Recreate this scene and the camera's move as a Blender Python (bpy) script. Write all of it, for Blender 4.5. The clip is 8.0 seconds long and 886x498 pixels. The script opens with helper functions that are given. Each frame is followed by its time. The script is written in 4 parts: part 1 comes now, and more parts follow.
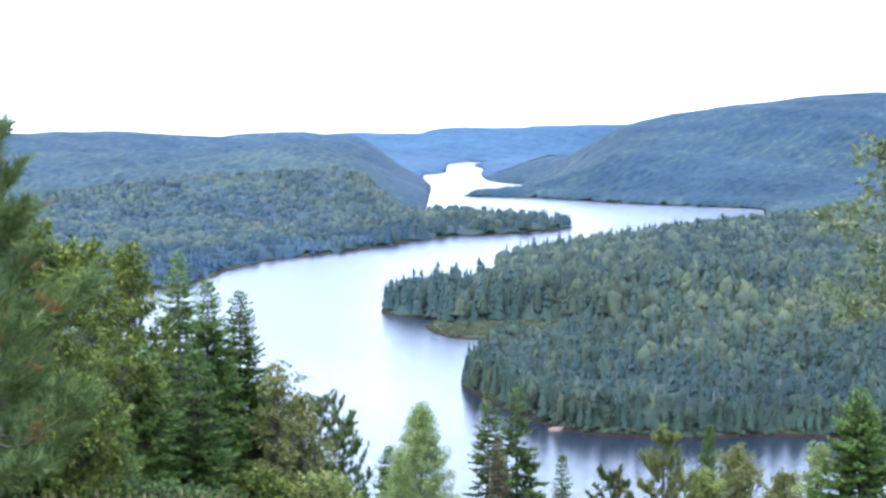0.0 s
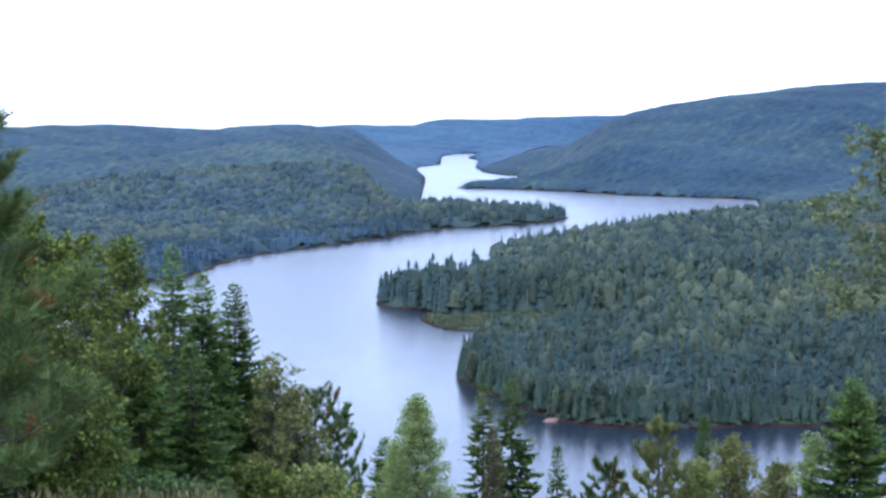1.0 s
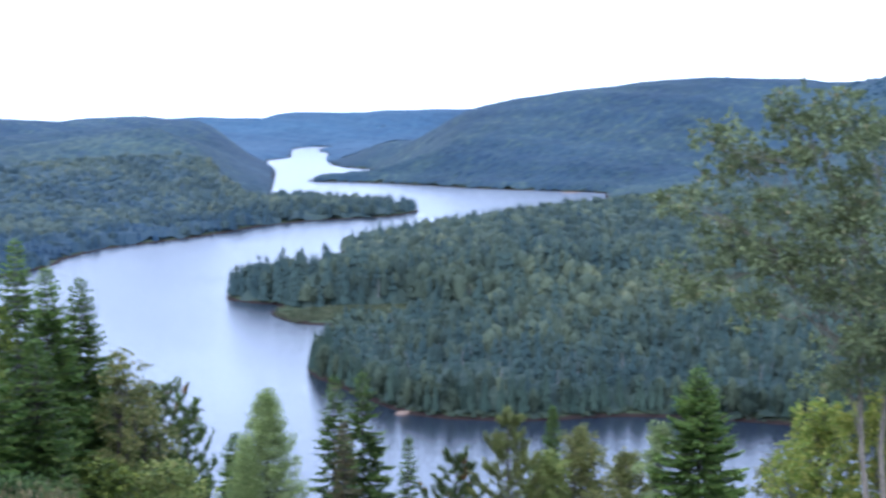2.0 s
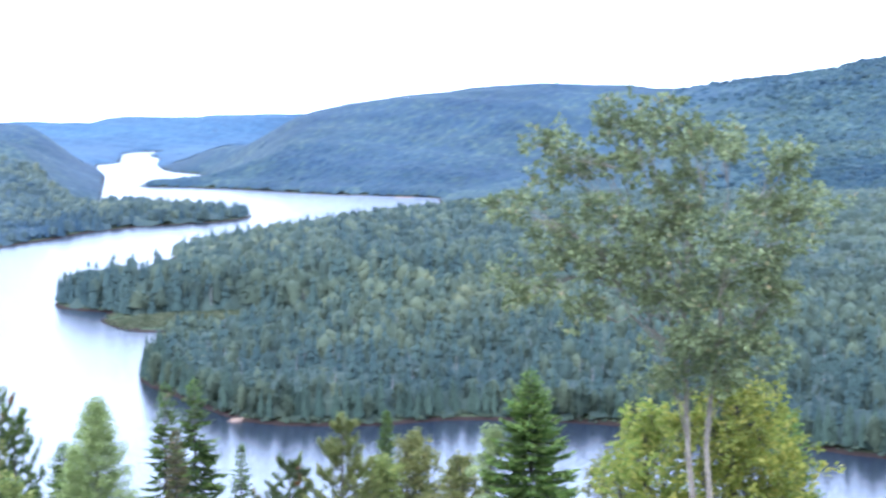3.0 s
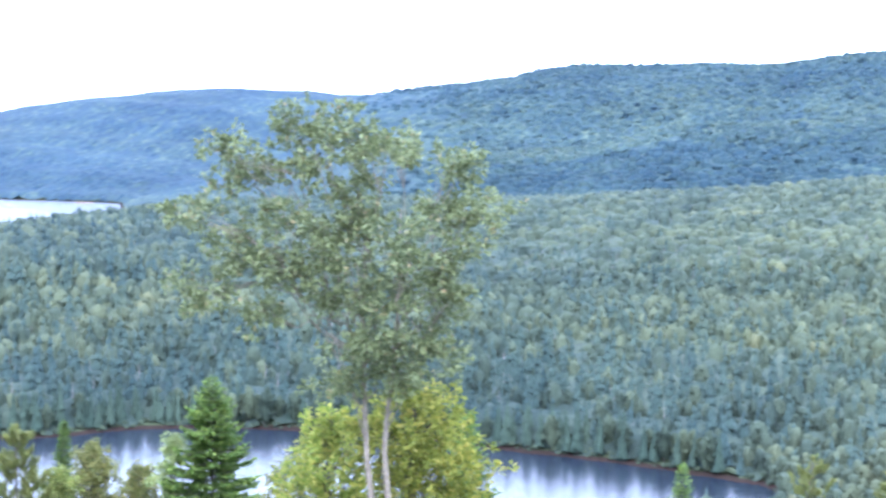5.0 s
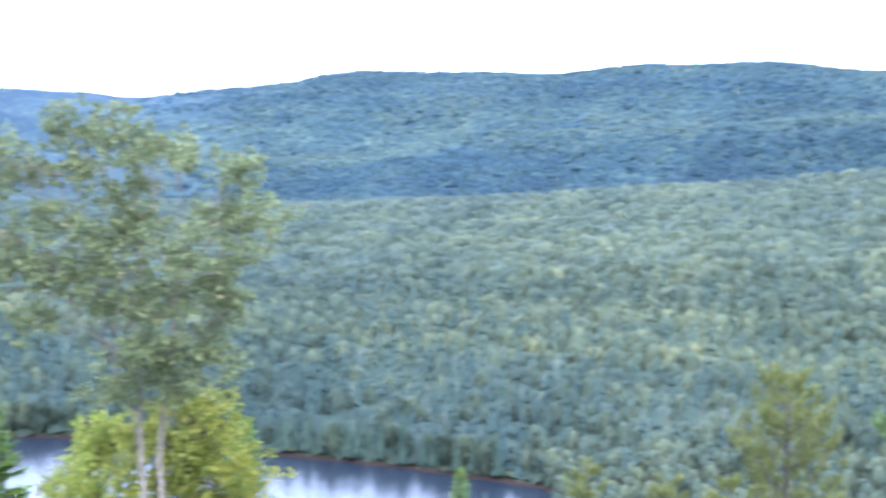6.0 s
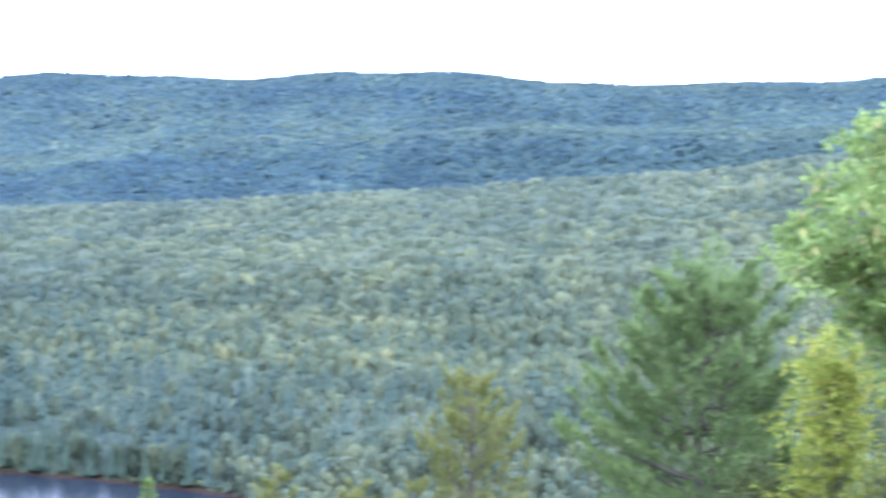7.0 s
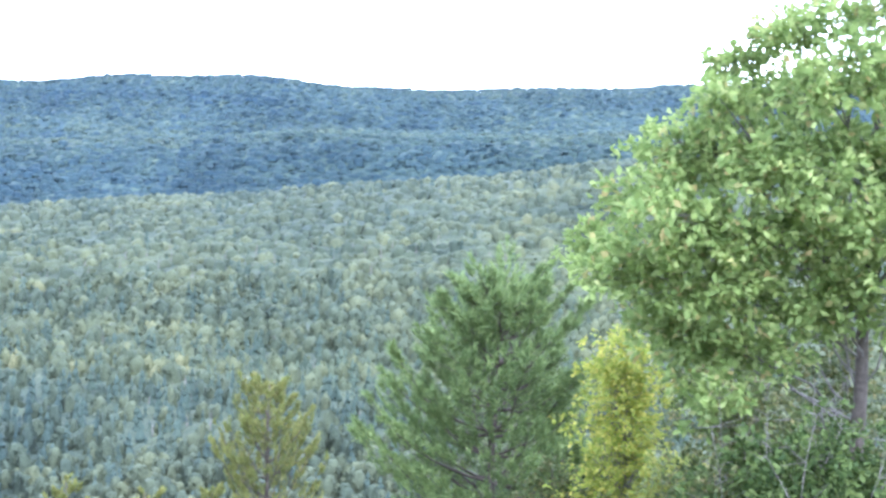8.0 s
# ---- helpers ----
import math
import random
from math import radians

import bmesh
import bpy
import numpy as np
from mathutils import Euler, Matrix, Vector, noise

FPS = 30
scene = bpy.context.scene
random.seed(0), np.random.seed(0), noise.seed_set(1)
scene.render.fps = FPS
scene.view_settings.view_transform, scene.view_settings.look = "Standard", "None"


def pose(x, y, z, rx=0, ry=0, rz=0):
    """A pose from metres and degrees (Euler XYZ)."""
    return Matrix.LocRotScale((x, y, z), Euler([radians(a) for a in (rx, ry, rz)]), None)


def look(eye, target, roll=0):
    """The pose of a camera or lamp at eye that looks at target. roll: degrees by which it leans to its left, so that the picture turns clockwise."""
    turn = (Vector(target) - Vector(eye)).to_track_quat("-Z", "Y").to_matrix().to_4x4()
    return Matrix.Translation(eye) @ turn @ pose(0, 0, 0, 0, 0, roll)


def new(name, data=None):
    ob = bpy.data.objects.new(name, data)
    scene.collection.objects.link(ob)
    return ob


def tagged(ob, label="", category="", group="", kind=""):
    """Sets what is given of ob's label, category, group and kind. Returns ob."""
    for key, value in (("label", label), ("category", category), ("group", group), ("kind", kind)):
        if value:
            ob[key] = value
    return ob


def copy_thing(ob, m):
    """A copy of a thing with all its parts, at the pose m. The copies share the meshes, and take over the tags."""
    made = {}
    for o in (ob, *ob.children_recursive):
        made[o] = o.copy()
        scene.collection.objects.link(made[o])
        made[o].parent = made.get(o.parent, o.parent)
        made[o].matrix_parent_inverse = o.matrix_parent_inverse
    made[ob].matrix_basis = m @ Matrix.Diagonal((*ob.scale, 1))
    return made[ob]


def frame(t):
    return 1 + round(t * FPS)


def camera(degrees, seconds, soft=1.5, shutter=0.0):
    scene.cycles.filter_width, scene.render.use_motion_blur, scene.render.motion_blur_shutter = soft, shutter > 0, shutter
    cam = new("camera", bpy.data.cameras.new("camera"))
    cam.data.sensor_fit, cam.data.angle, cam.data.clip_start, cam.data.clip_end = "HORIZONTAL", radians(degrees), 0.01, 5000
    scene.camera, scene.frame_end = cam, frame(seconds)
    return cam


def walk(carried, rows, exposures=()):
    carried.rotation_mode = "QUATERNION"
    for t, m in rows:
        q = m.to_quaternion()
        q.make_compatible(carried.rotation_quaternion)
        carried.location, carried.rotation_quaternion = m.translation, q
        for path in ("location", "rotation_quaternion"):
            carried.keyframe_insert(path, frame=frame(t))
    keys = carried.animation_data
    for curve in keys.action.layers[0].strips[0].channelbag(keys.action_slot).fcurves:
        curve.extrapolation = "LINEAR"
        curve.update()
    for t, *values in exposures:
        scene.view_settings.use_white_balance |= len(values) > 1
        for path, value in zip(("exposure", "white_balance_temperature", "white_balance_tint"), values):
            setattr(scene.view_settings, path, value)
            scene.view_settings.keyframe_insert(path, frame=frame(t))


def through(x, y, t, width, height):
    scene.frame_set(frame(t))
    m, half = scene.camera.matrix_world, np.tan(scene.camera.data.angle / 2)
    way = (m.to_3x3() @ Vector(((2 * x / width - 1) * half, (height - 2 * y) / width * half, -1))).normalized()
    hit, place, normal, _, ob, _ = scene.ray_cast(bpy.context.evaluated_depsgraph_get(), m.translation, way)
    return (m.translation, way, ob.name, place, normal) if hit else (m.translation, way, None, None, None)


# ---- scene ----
cam = camera(30.19, 8.0, soft=2.7, shutter=0.6)
EYE_Z = 80.0
# seconds, compass heading, tilt, lean (degrees): a slow pan, turning on the spot
PATH = [(0.0, 0.00, -4.31, -0.01), (0.5, 0.04, -4.69, 0.23), (1.0, 0.18, -4.59, 0.23), (1.5, 2.10, -4.70, 0.12),
        (2.0, 5.39, -4.84, 0.00), (3.3, 12.90, -4.54, -0.21), (3.5, 14.08, -4.47, -0.27), (4.0, 16.98, -4.38, -0.33), (4.2, 18.12, -4.36, -0.40),
        (5.3, 23.62, -4.37, -0.77), (5.5, 24.73, -4.33, -0.80), (6.0, 29.77, -4.03, -1.59), (6.5, 35.17, -3.82, -1.91), (7.0, 40.49, -3.43, -2.32),
        (7.5, 45.68, -3.05, -2.74), (8.0, 47.59, -2.98, -2.55)]


# the small sideways sway of the turn: seconds, east, north
SWAY = [(0.0, 0.0, 0.0), (1.0, 0.02, 0.0), (2.0, 0.06, 0.0), (3.5, 0.14, -0.02), (4.0, 0.17, -0.03), (5.5, 0.33, -0.08), (6.0, 0.38, -0.10), (6.5, 0.42, -0.13), (7.0, 0.45, -0.16), (8.0, 0.47, -0.18)]


def aim(t, heading, tilt, lean):
    ts, xs, ys = zip(*SWAY)
    turn = Euler((0, 0, radians(-heading))).to_matrix().to_4x4() @ Euler((radians(90 + tilt), 0, 0)).to_matrix().to_4x4()
    return Matrix.Translation((np.interp(t, ts, xs), np.interp(t, ts, ys), EYE_Z)) @ turn @ pose(0, 0, 0, 0, 0, LEAN_SIGN * lean)


LEAN_SIGN = -1
EXPOSURE = [(0.0, 0.45, 5500, 16), (0.5, 0.30, 5400, 17), (1.0, -0.26, 5300, 18), (1.5, -0.3, 5300, 18), (2.0, -0.16, 5300, 18), (3.4, 0.92, 5400, 19), (5.5, 1.12, 5450, 20), (6.5, 1.08, 5500, 20), (8.0, 1.20, 5720, 20)]
walk(cam, [(t, aim(t, h, p, r)) for t, h, p, r in PATH], EXPOSURE)

# ---- light: a bright overcast sky ----
world = bpy.data.worlds.new("overcast_sky")
scene.world = world
world.use_nodes = True
wn, wl = world.node_tree.nodes, world.node_tree.links
wn.clear()
w_out = wn.new("ShaderNodeOutputWorld")
w_sky = wn.new("ShaderNodeTexSky")
w_sky.sky_type, w_sky.sun_disc = "NISHITA", False
w_sky.sun_elevation, w_sky.sun_rotation = radians(50), radians(205)
w_blue = wn.new("ShaderNodeBackground")
w_blue.inputs["Strength"].default_value = 0.14
w_cloud = wn.new("ShaderNodeBackground")
w_cloud.inputs["Color"].default_value = (0.87, 0.95, 1.07, 1)
w_cloud.inputs["Strength"].default_value = 2.3
w_add = wn.new("ShaderNodeAddShader")
wl.new(w_sky.outputs["Color"], w_blue.inputs["Color"])
wl.new(w_blue.outputs[0], w_add.inputs[0])
wl.new(w_cloud.outputs[0], w_add.inputs[1])
wl.new(w_add.outputs[0], w_out.inputs["Surface"])

sun = new("sun", bpy.data.lights.new("sun", "SUN"))
sun.data.energy, sun.data.angle, sun.data.color = 2.0, radians(20), (1.0, 0.96, 0.88)
sun.matrix_world = look((0, 0, 300), (Vector((0, 0, 300)) - 100 * Vector((math.sin(radians(205)) * math.cos(radians(50)), math.cos(radians(205)) * math.cos(radians(50)), math.sin(radians(50))))))


# ---- materials ----
def material(name):
    m = bpy.data.materials.new(name)
    m.use_nodes = True
    nt = m.node_tree
    return m, nt, nt.nodes["Principled BSDF"]


def ramp(nt, source, stops):
    r = nt.nodes.new("ShaderNodeValToRGB")
    while len(r.color_ramp.elements) < len(stops):
        r.color_ramp.elements.new(0.5)
    for e, (p, c) in zip(r.color_ramp.elements, stops):
        e.position, e.color = p, (*c, 1)
    nt.links.new(source, r.inputs["Fac"])
    return r.outputs["Color"]


def noise_tex(nt, scale, detail=4.0, rough=0.55, vector=None):
    n = nt.nodes.new("ShaderNodeTexNoise")
    n.inputs["Scale"].default_value, n.inputs["Detail"].default_value, n.inputs["Roughness"].default_value = scale, detail, rough
    if vector is None:
        vector = nt.nodes.new("ShaderNodeNewGeometry").outputs["Position"]
    nt.links.new(vector, n.inputs["Vector"])
    return n.outputs["Fac"]


def blend(nt, kind, fac, a, b):
    x = nt.nodes.new("ShaderNodeMix")
    x.data_type, x.blend_type = "RGBA", kind
    for sock, v in ((x.inputs["Factor"], fac), (x.inputs["A"], a), (x.inputs["B"], b)):
        if isinstance(v, (int, float)):
            sock.default_value = v
        elif isinstance(v, tuple):
            sock.default_value = (*v, 1)
        else:
            nt.links.new(v, sock)
    return x.outputs["Result"]


def maths(nt, op, a, b):
    x = nt.nodes.new("ShaderNodeMath")
    x.operation = op
    for sock, v in zip(x.inputs, (a, b)):
        if isinstance(v, (int, float)):
            sock.default_value = v
        else:
            nt.links.new(v, sock)
    return x.outputs[0]


def bump(nt, bsdf, height, strength, distance):
    b = nt.nodes.new("ShaderNodeBump")
    b.inputs["Strength"].default_value, b.inputs["Distance"].default_value = strength, distance
    nt.links.new(height, b.inputs["Height"])
    nt.links.new(b.outputs["Normal"], bsdf.inputs["Normal"])


ALBEDO = 0.71


def paler(stops):
    """The leaf tones below, brought to the share of light that leaves and bark send back."""
    return stops and [(p, tuple(ALBEDO * v for v in c)) for p, c in stops]


def foliage(name, stops, by="island", through=0.25, rough=0.6, patch=0.05, sheen=0.0, sheen_tint=(0.6, 0.75, 1.0), haze=None, relief=1.5, gap_shade=0.6, bumpy=0.25, dead=None):
    """Leaves or needles: hue from the piece or from the tree, patchy at a larger scale, lit through."""
    m, nt, p = material(name)
    geo = nt.nodes.new("ShaderNodeNewGeometry")
    if by == "island":
        pick = geo.outputs["Random Per Island"]
    else:
        a = nt.nodes.new("ShaderNodeAttribute")
        a.attribute_name = "tint"
        pick = maths(nt, "ADD", maths(nt, "MULTIPLY", a.outputs["Fac"], 0.85), maths(nt, "MULTIPLY", geo.outputs["Random Per Island"], 0.15))
    stops, haze = paler(stops), paler(haze)
    col = ramp(nt, pick, stops)
    # Distance haze is mixed into the leaf colour as blue.
    if haze:
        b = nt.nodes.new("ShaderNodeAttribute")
        b.attribute_name = "haze"
        col = blend(nt, "MIX", b.outputs["Fac"], col, ramp(nt, pick, haze))
    spots = ramp(nt, noise_tex(nt, patch, 3.0, 0.6, geo.outputs["Position"]), [(0.3, (0.78, 0.80, 0.80)), (0.7, (1.18, 1.16, 1.1))])
    col = blend(nt, "MULTIPLY", 1.0, col, spots)
    if dead:
        gone = maths(nt, "MULTIPLY", ramp(nt, noise_tex(nt, 1.3, 2.0, 0.5, geo.outputs["Position"]), [(0.62, (0, 0, 0)), (0.68, (1, 1, 1))]), 0.8)
        col = blend(nt, "MIX", gone, col, tuple(ALBEDO * v for v in dead))
    nt.links.new(col, p.inputs["Base Color"])
    p.inputs["Roughness"].default_value = rough
    p.inputs["Specular IOR Level"].default_value = 0.18 if by == "island" else 0.03
    p.inputs["Sheen Weight"].default_value = sheen
    p.inputs["Sheen Tint"].default_value = (*sheen_tint, 1)
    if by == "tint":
        # Shade in the gaps between leaf clumps is put in the colour too.
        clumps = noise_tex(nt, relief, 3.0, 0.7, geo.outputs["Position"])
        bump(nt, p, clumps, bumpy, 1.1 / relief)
        col = blend(nt, "MULTIPLY", 1.0, col, ramp(nt, clumps, [(0.40, (1 - 0.4 * gap_shade, 1 - 0.38 * gap_shade, 1 - 0.36 * gap_shade)), (0.60, (1 + 0.22 * gap_shade, 1 + 0.2 * gap_shade, 1 + 0.14 * gap_shade))]))
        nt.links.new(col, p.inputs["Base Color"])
    if through:
        t = nt.nodes.new("ShaderNodeBsdfTranslucent")
        nt.links.new(col, t.inputs["Color"])
        mix = nt.nodes.new("ShaderNodeMixShader")
        mix.inputs["Fac"].default_value = through
        nt.links.new(p.outputs[0], mix.inputs[1])
        nt.links.new(t.outputs[0], mix.inputs[2])
        nt.links.new(mix.outputs[0], nt.nodes["Material Output"].inputs["Surface"])
    return m


def bark(name, dark, light, scale):
    m, nt, p = material(name)
    n = noise_tex(nt, scale, 6.0, 0.65)
    nt.links.new(ramp(nt, n, paler([(0.3, dark), (0.7, light)])), p.inputs["Base Color"])
    p.inputs["Roughness"].default_value = 0.9
    p.inputs["Specular IOR Level"].default_value = 0.15
    bump(nt, p, n, 0.6, 0.02)
    return m


FIR = foliage("fir_needles", [(0.0, (0.076, 0.146, 0.034)), (0.6, (0.152, 0.248, 0.052)), (1.0, (0.275, 0.360, 0.085))], patch=0.6, through=0.14)
SPRUCE = foliage("spruce_needles", [(0.0, (0.058, 0.112, 0.028)), (0.7, (0.118, 0.192, 0.040)), (1.0, (0.245, 0.305, 0.078))], patch=0.6, through=0.2)
RUST = foliage("dying_needles", [(0.0, (0.092, 0.111, 0.049)), (0.5, (0.146, 0.142, 0.065)), (1.0, (0.238, 0.161, 0.076))], patch=0.8)
PINE = foliage("pine_needles", [(0.0, (0.125, 0.205, 0.080)), (0.7, (0.215, 0.310, 0.115)), (1.0, (0.320, 0.410, 0.165))], patch=0.6, through=0.3)
PINE_OLD = foliage("yellowing_pine_needles", [(0.0, (0.140, 0.185, 0.058)), (0.6, (0.250, 0.285, 0.085)), (1.0, (0.38, 0.34, 0.12))], patch=0.7, through=0.35)
PINE_DARK = foliage("dark_pine_needles", [(0.0, (0.066, 0.110, 0.032)), (0.85, (0.152, 0.210, 0.060)), (1.0, (0.26, 0.29, 0.09))], patch=0.8, through=0.15, dead=(0.30, 0.12, 0.05))
OAK = foliage("oak_leaves", [(0.0, (0.188, 0.290, 0.092)), (0.6, (0.325, 0.448, 0.148)), (0.93, (0.450, 0.555, 0.220)), (1.0, (0.520, 0.430, 0.195))], rough=0.5, patch=3.0, through=0.55)
OAK_DULL = foliage("dull_oak_leaves", [(0.0, (0.120, 0.152, 0.072)), (0.6, (0.202, 0.244, 0.108)), (0.95, (0.280, 0.322, 0.146)), (1.0, (0.340, 0.265, 0.140))], rough=0.45, patch=0.6)
MAPLE = foliage("maple_leaves", [(0.0, (0.157, 0.221, 0.065)), (0.6, (0.304, 0.363, 0.099)), (1.0, (0.513, 0.500, 0.151))], patch=0.5, through=0.38)
GOLD = foliage("golden_maple_leaves", [(0.0, (0.180, 0.228, 0.040)), (0.6, (0.345, 0.368, 0.062)), (1.0, (0.560, 0.490, 0.105))], patch=0.5, through=0.4)
MAPLE_DARK = foliage("dark_maple_leaves", [(0.0, (0.047, 0.077, 0.013)), (0.6, (0.126, 0.170, 0.027)), (0.9, (0.236, 0.276, 0.043)), (1.0, (0.390, 0.400, 0.070))], patch=0.9, through=0.12)
YELLOW = foliage("yellowing_birch_leaves", [(0.0, (0.235, 0.325, 0.062)), (0.6, (0.430, 0.490, 0.095)), (1.0, (0.670, 0.600, 0.145))], patch=0.6, through=0.42)
OLIVE = foliage("olive_birch_leaves", [(0.0, (0.140, 0.170, 0.052)), (0.6, (0.250, 0.270, 0.085)), (1.0, (0.42, 0.37, 0.13))], patch=0.7, through=0.35)
ASPEN = foliage("pale_aspen_leaves", [(0.0, (0.215, 0.295, 0.115)), (0.6, (0.365, 0.445, 0.175)), (1.0, (0.54, 0.59, 0.25))], patch=0.6, through=0.38)
LARCH = foliage("pale_larch_needles", [(0.0, (0.25, 0.34, 0.115)), (0.6, (0.40, 0.49, 0.175)), (1.0, (0.56, 0.63, 0.25))], patch=0.6, through=0.5)
RED = foliage("red_maple_canopy", [(0.0, (0.22, 0.075, 0.045)), (1.0, (0.40, 0.16, 0.08))], by="tint", through=0.3, patch=0.3)
BRUSH = foliage("brush_leaves", [(0.0, (0.067, 0.104, 0.040)), (0.6, (0.128, 0.165, 0.060)), (1.0, (0.218, 0.200, 0.090))], patch=0.8)
# Darker leaves that carry the shade under trees in their colour.
SHADE_LEAVES = foliage("shade_dark_leaves", [(0.0, (0.040, 0.078, 0.024)), (0.6, (0.084, 0.138, 0.040)), (1.0, (0.150, 0.210, 0.066))], patch=0.8, rough=0.65)
BARK = bark("grey_brown_bark", (0.05, 0.042, 0.036), (0.16, 0.14, 0.12), 9.0)
OAK_BARK = bark("pale_oak_bark", (0.17, 0.14, 0.105), (0.40, 0.34, 0.27), 7.0)
DEAD = bark("bleached_dead_wood", (0.11, 0.105, 0.10), (0.26, 0.25, 0.235), 3.0)
GREY_BARK = bark("lichen_grey_bark", (0.09, 0.085, 0.075), (0.26, 0.25, 0.23), 8.0)
# Blues that paint distance haze into the leaf colours below.
HAZE_BLUE = [(0.0, (0.038, 0.078, 0.132)), (0.6, (0.058, 0.107, 0.162)), (1.0, (0.100, 0.154, 0.188))]
FAR_HAZE_BLUE = [(0.0, (0.052, 0.118, 0.200)), (1.0, (0.088, 0.164, 0.240))]
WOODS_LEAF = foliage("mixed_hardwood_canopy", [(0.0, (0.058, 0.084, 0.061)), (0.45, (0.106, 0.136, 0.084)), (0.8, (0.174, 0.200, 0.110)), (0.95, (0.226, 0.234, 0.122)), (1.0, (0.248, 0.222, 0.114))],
                     by="tint", through=0.2, patch=0.03, sheen=0.02, haze=HAZE_BLUE, gap_shade=0.5, bumpy=0.6)
WOODS_FIR = foliage("conifer_canopy", [(0.0, (0.048, 0.078, 0.058)), (0.6, (0.080, 0.116, 0.080)), (1.0, (0.126, 0.158, 0.098))], by="tint", through=0.1, patch=0.03, sheen=0.02, haze=HAZE_BLUE, gap_shade=0.5, bumpy=0.6)
HILL_LEAF = foliage("hill_hardwood_canopy", [(0.0, (0.042, 0.072, 0.058)), (0.5, (0.078, 0.120, 0.080)), (1.0, (0.145, 0.184, 0.104))], by="tint", through=0.25, patch=0.008, sheen=0.0, haze=HAZE_BLUE, relief=0.16, gap_shade=0.45, bumpy=0.02)
# The farthest ridges take nothing but haze blue as their leaf colour.
RIDGE_HAZE = foliage("ridge_canopy", FAR_HAZE_BLUE, by="tint", through=0.2, patch=0.004, sheen=0.0, haze=FAR_HAZE_BLUE, relief=0.05, gap_shade=0.35, bumpy=0.0)
HILL_FIR = foliage("hill_conifer_canopy", [(0.0, (0.040, 0.072, 0.060)), (1.0, (0.074, 0.116, 0.082))], by="tint", through=0.25, patch=0.008, sheen=0.0, haze=HAZE_BLUE, relief=0.16, gap_shade=0.45, bumpy=0.02)


def ground_material():
    m, nt, p = material("forest_floor_and_bank")
    geo = nt.nodes.new("ShaderNodeNewGeometry")
    fine = noise_tex(nt, 0.9, 6.0, 0.65, geo.outputs["Position"])
    broad = noise_tex(nt, 0.03, 4.0, 0.6, geo.outputs["Position"])
    floor = blend(nt, "MIX", broad, ramp(nt, fine, [(0.3, (0.035, 0.050, 0.028)), (0.7, (0.070, 0.085, 0.045))]), ramp(nt, fine, [(0.3, (0.04, 0.06, 0.035)), (0.7, (0.08, 0.10, 0.05))]))
    turf_n = noise_tex(nt, 6.0, 8.0, 0.7, geo.outputs["Position"])
    turf = ramp(nt, turf_n, [(0.3, (0.05, 0.055, 0.022)), (0.55, (0.12, 0.12, 0.05)), (0.75, (0.22, 0.18, 0.09))])
    away = nt.nodes.new("ShaderNodeVectorMath")
    away.operation = "DISTANCE"
    away.inputs[1].default_value = (0, 0, 78)
    nt.links.new(geo.outputs["Position"], away.inputs[0])
    clearing = nt.nodes.new("ShaderNodeMapRange")
    clearing.inputs["From Min"].default_value, clearing.inputs["From Max"].default_value = 45.0, 28.0
    nt.links.new(maths(nt, "ADD", away.outputs["Value"], maths(nt, "MULTIPLY", broad, 8.0)), clearing.inputs["Value"])
    floor = blend(nt, "MIX", clearing.outputs[0], floor, turf)
    earth = ramp(nt, fine, [(0.3, (0.016, 0.012, 0.010)), (0.6, (0.032, 0.022, 0.018)), (0.85, (0.056, 0.040, 0.032))])
    sep = nt.nodes.new("ShaderNodeSeparateXYZ")
    nt.links.new(geo.outputs["Position"], sep.inputs[0])
    edge = nt.nodes.new("ShaderNodeMapRange")
    edge.inputs["From Min"].default_value, edge.inputs["From Max"].default_value = 1.0, 0.75
    nt.links.new(maths(nt, "ADD", sep.outputs["Z"], maths(nt, "MULTIPLY", fine, 0.5)), edge.inputs["Value"])
    nt.links.new(blend(nt, "MIX", edge.outputs[0], floor, earth), p.inputs["Base Color"])
    p.inputs["Roughness"].default_value = 0.95
    p.inputs["Specular IOR Level"].default_value = 0.06
    bump(nt, p, fine, 0.7, 0.2)
    return m


def water_material():
    m, nt, p = material("dark_lake_water")
    geo = nt.nodes.new("ShaderNodeNewGeometry")
    stretch = nt.nodes.new("ShaderNodeMapping")
    stretch.inputs["Scale"].default_value = (0.5, 1.0, 1.0)
    stretch.inputs["Rotation"].default_value = (0, 0, 0.5)
    nt.links.new(geo.outputs["Position"], stretch.inputs["Vector"])
    ripple = noise_tex(nt, 1.4, 3.0, 0.6, stretch.outputs[0])
    gusts = noise_tex(nt, 0.012, 3.0, 0.55, geo.outputs["Position"])
    nt.links.new(ramp(nt, gusts, [(0.35, (0.012, 0.017, 0.026)), (0.65, (0.018, 0.024, 0.034))]), p.inputs["Base Color"])
    r = nt.nodes.new("ShaderNodeMapRange")
    r.inputs["To Min"].default_value, r.inputs["To Max"].default_value = 0.15, 0.20
    nt.links.new(gusts, r.inputs["Value"])
    place = nt.nodes.new("ShaderNodeSeparateXYZ")
    nt.links.new(geo.outputs["Position"], place.inputs[0])
    wind = nt.nodes.new("ShaderNodeMapRange")
    wind.inputs["From Min"].default_value, wind.inputs["From Max"].default_value = 470.0, 640.0
    wind.inputs["To Max"].default_value = 0.08
    nt.links.new(place.outputs["Y"], wind.inputs["Value"])
    nt.links.new(maths(nt, "ADD", r.outputs[0], wind.outputs[0]), p.inputs["Roughness"])
    p.inputs["IOR"].default_value = 1.33
    bump(nt, p, ripple, 0.6, 0.1)
    return m


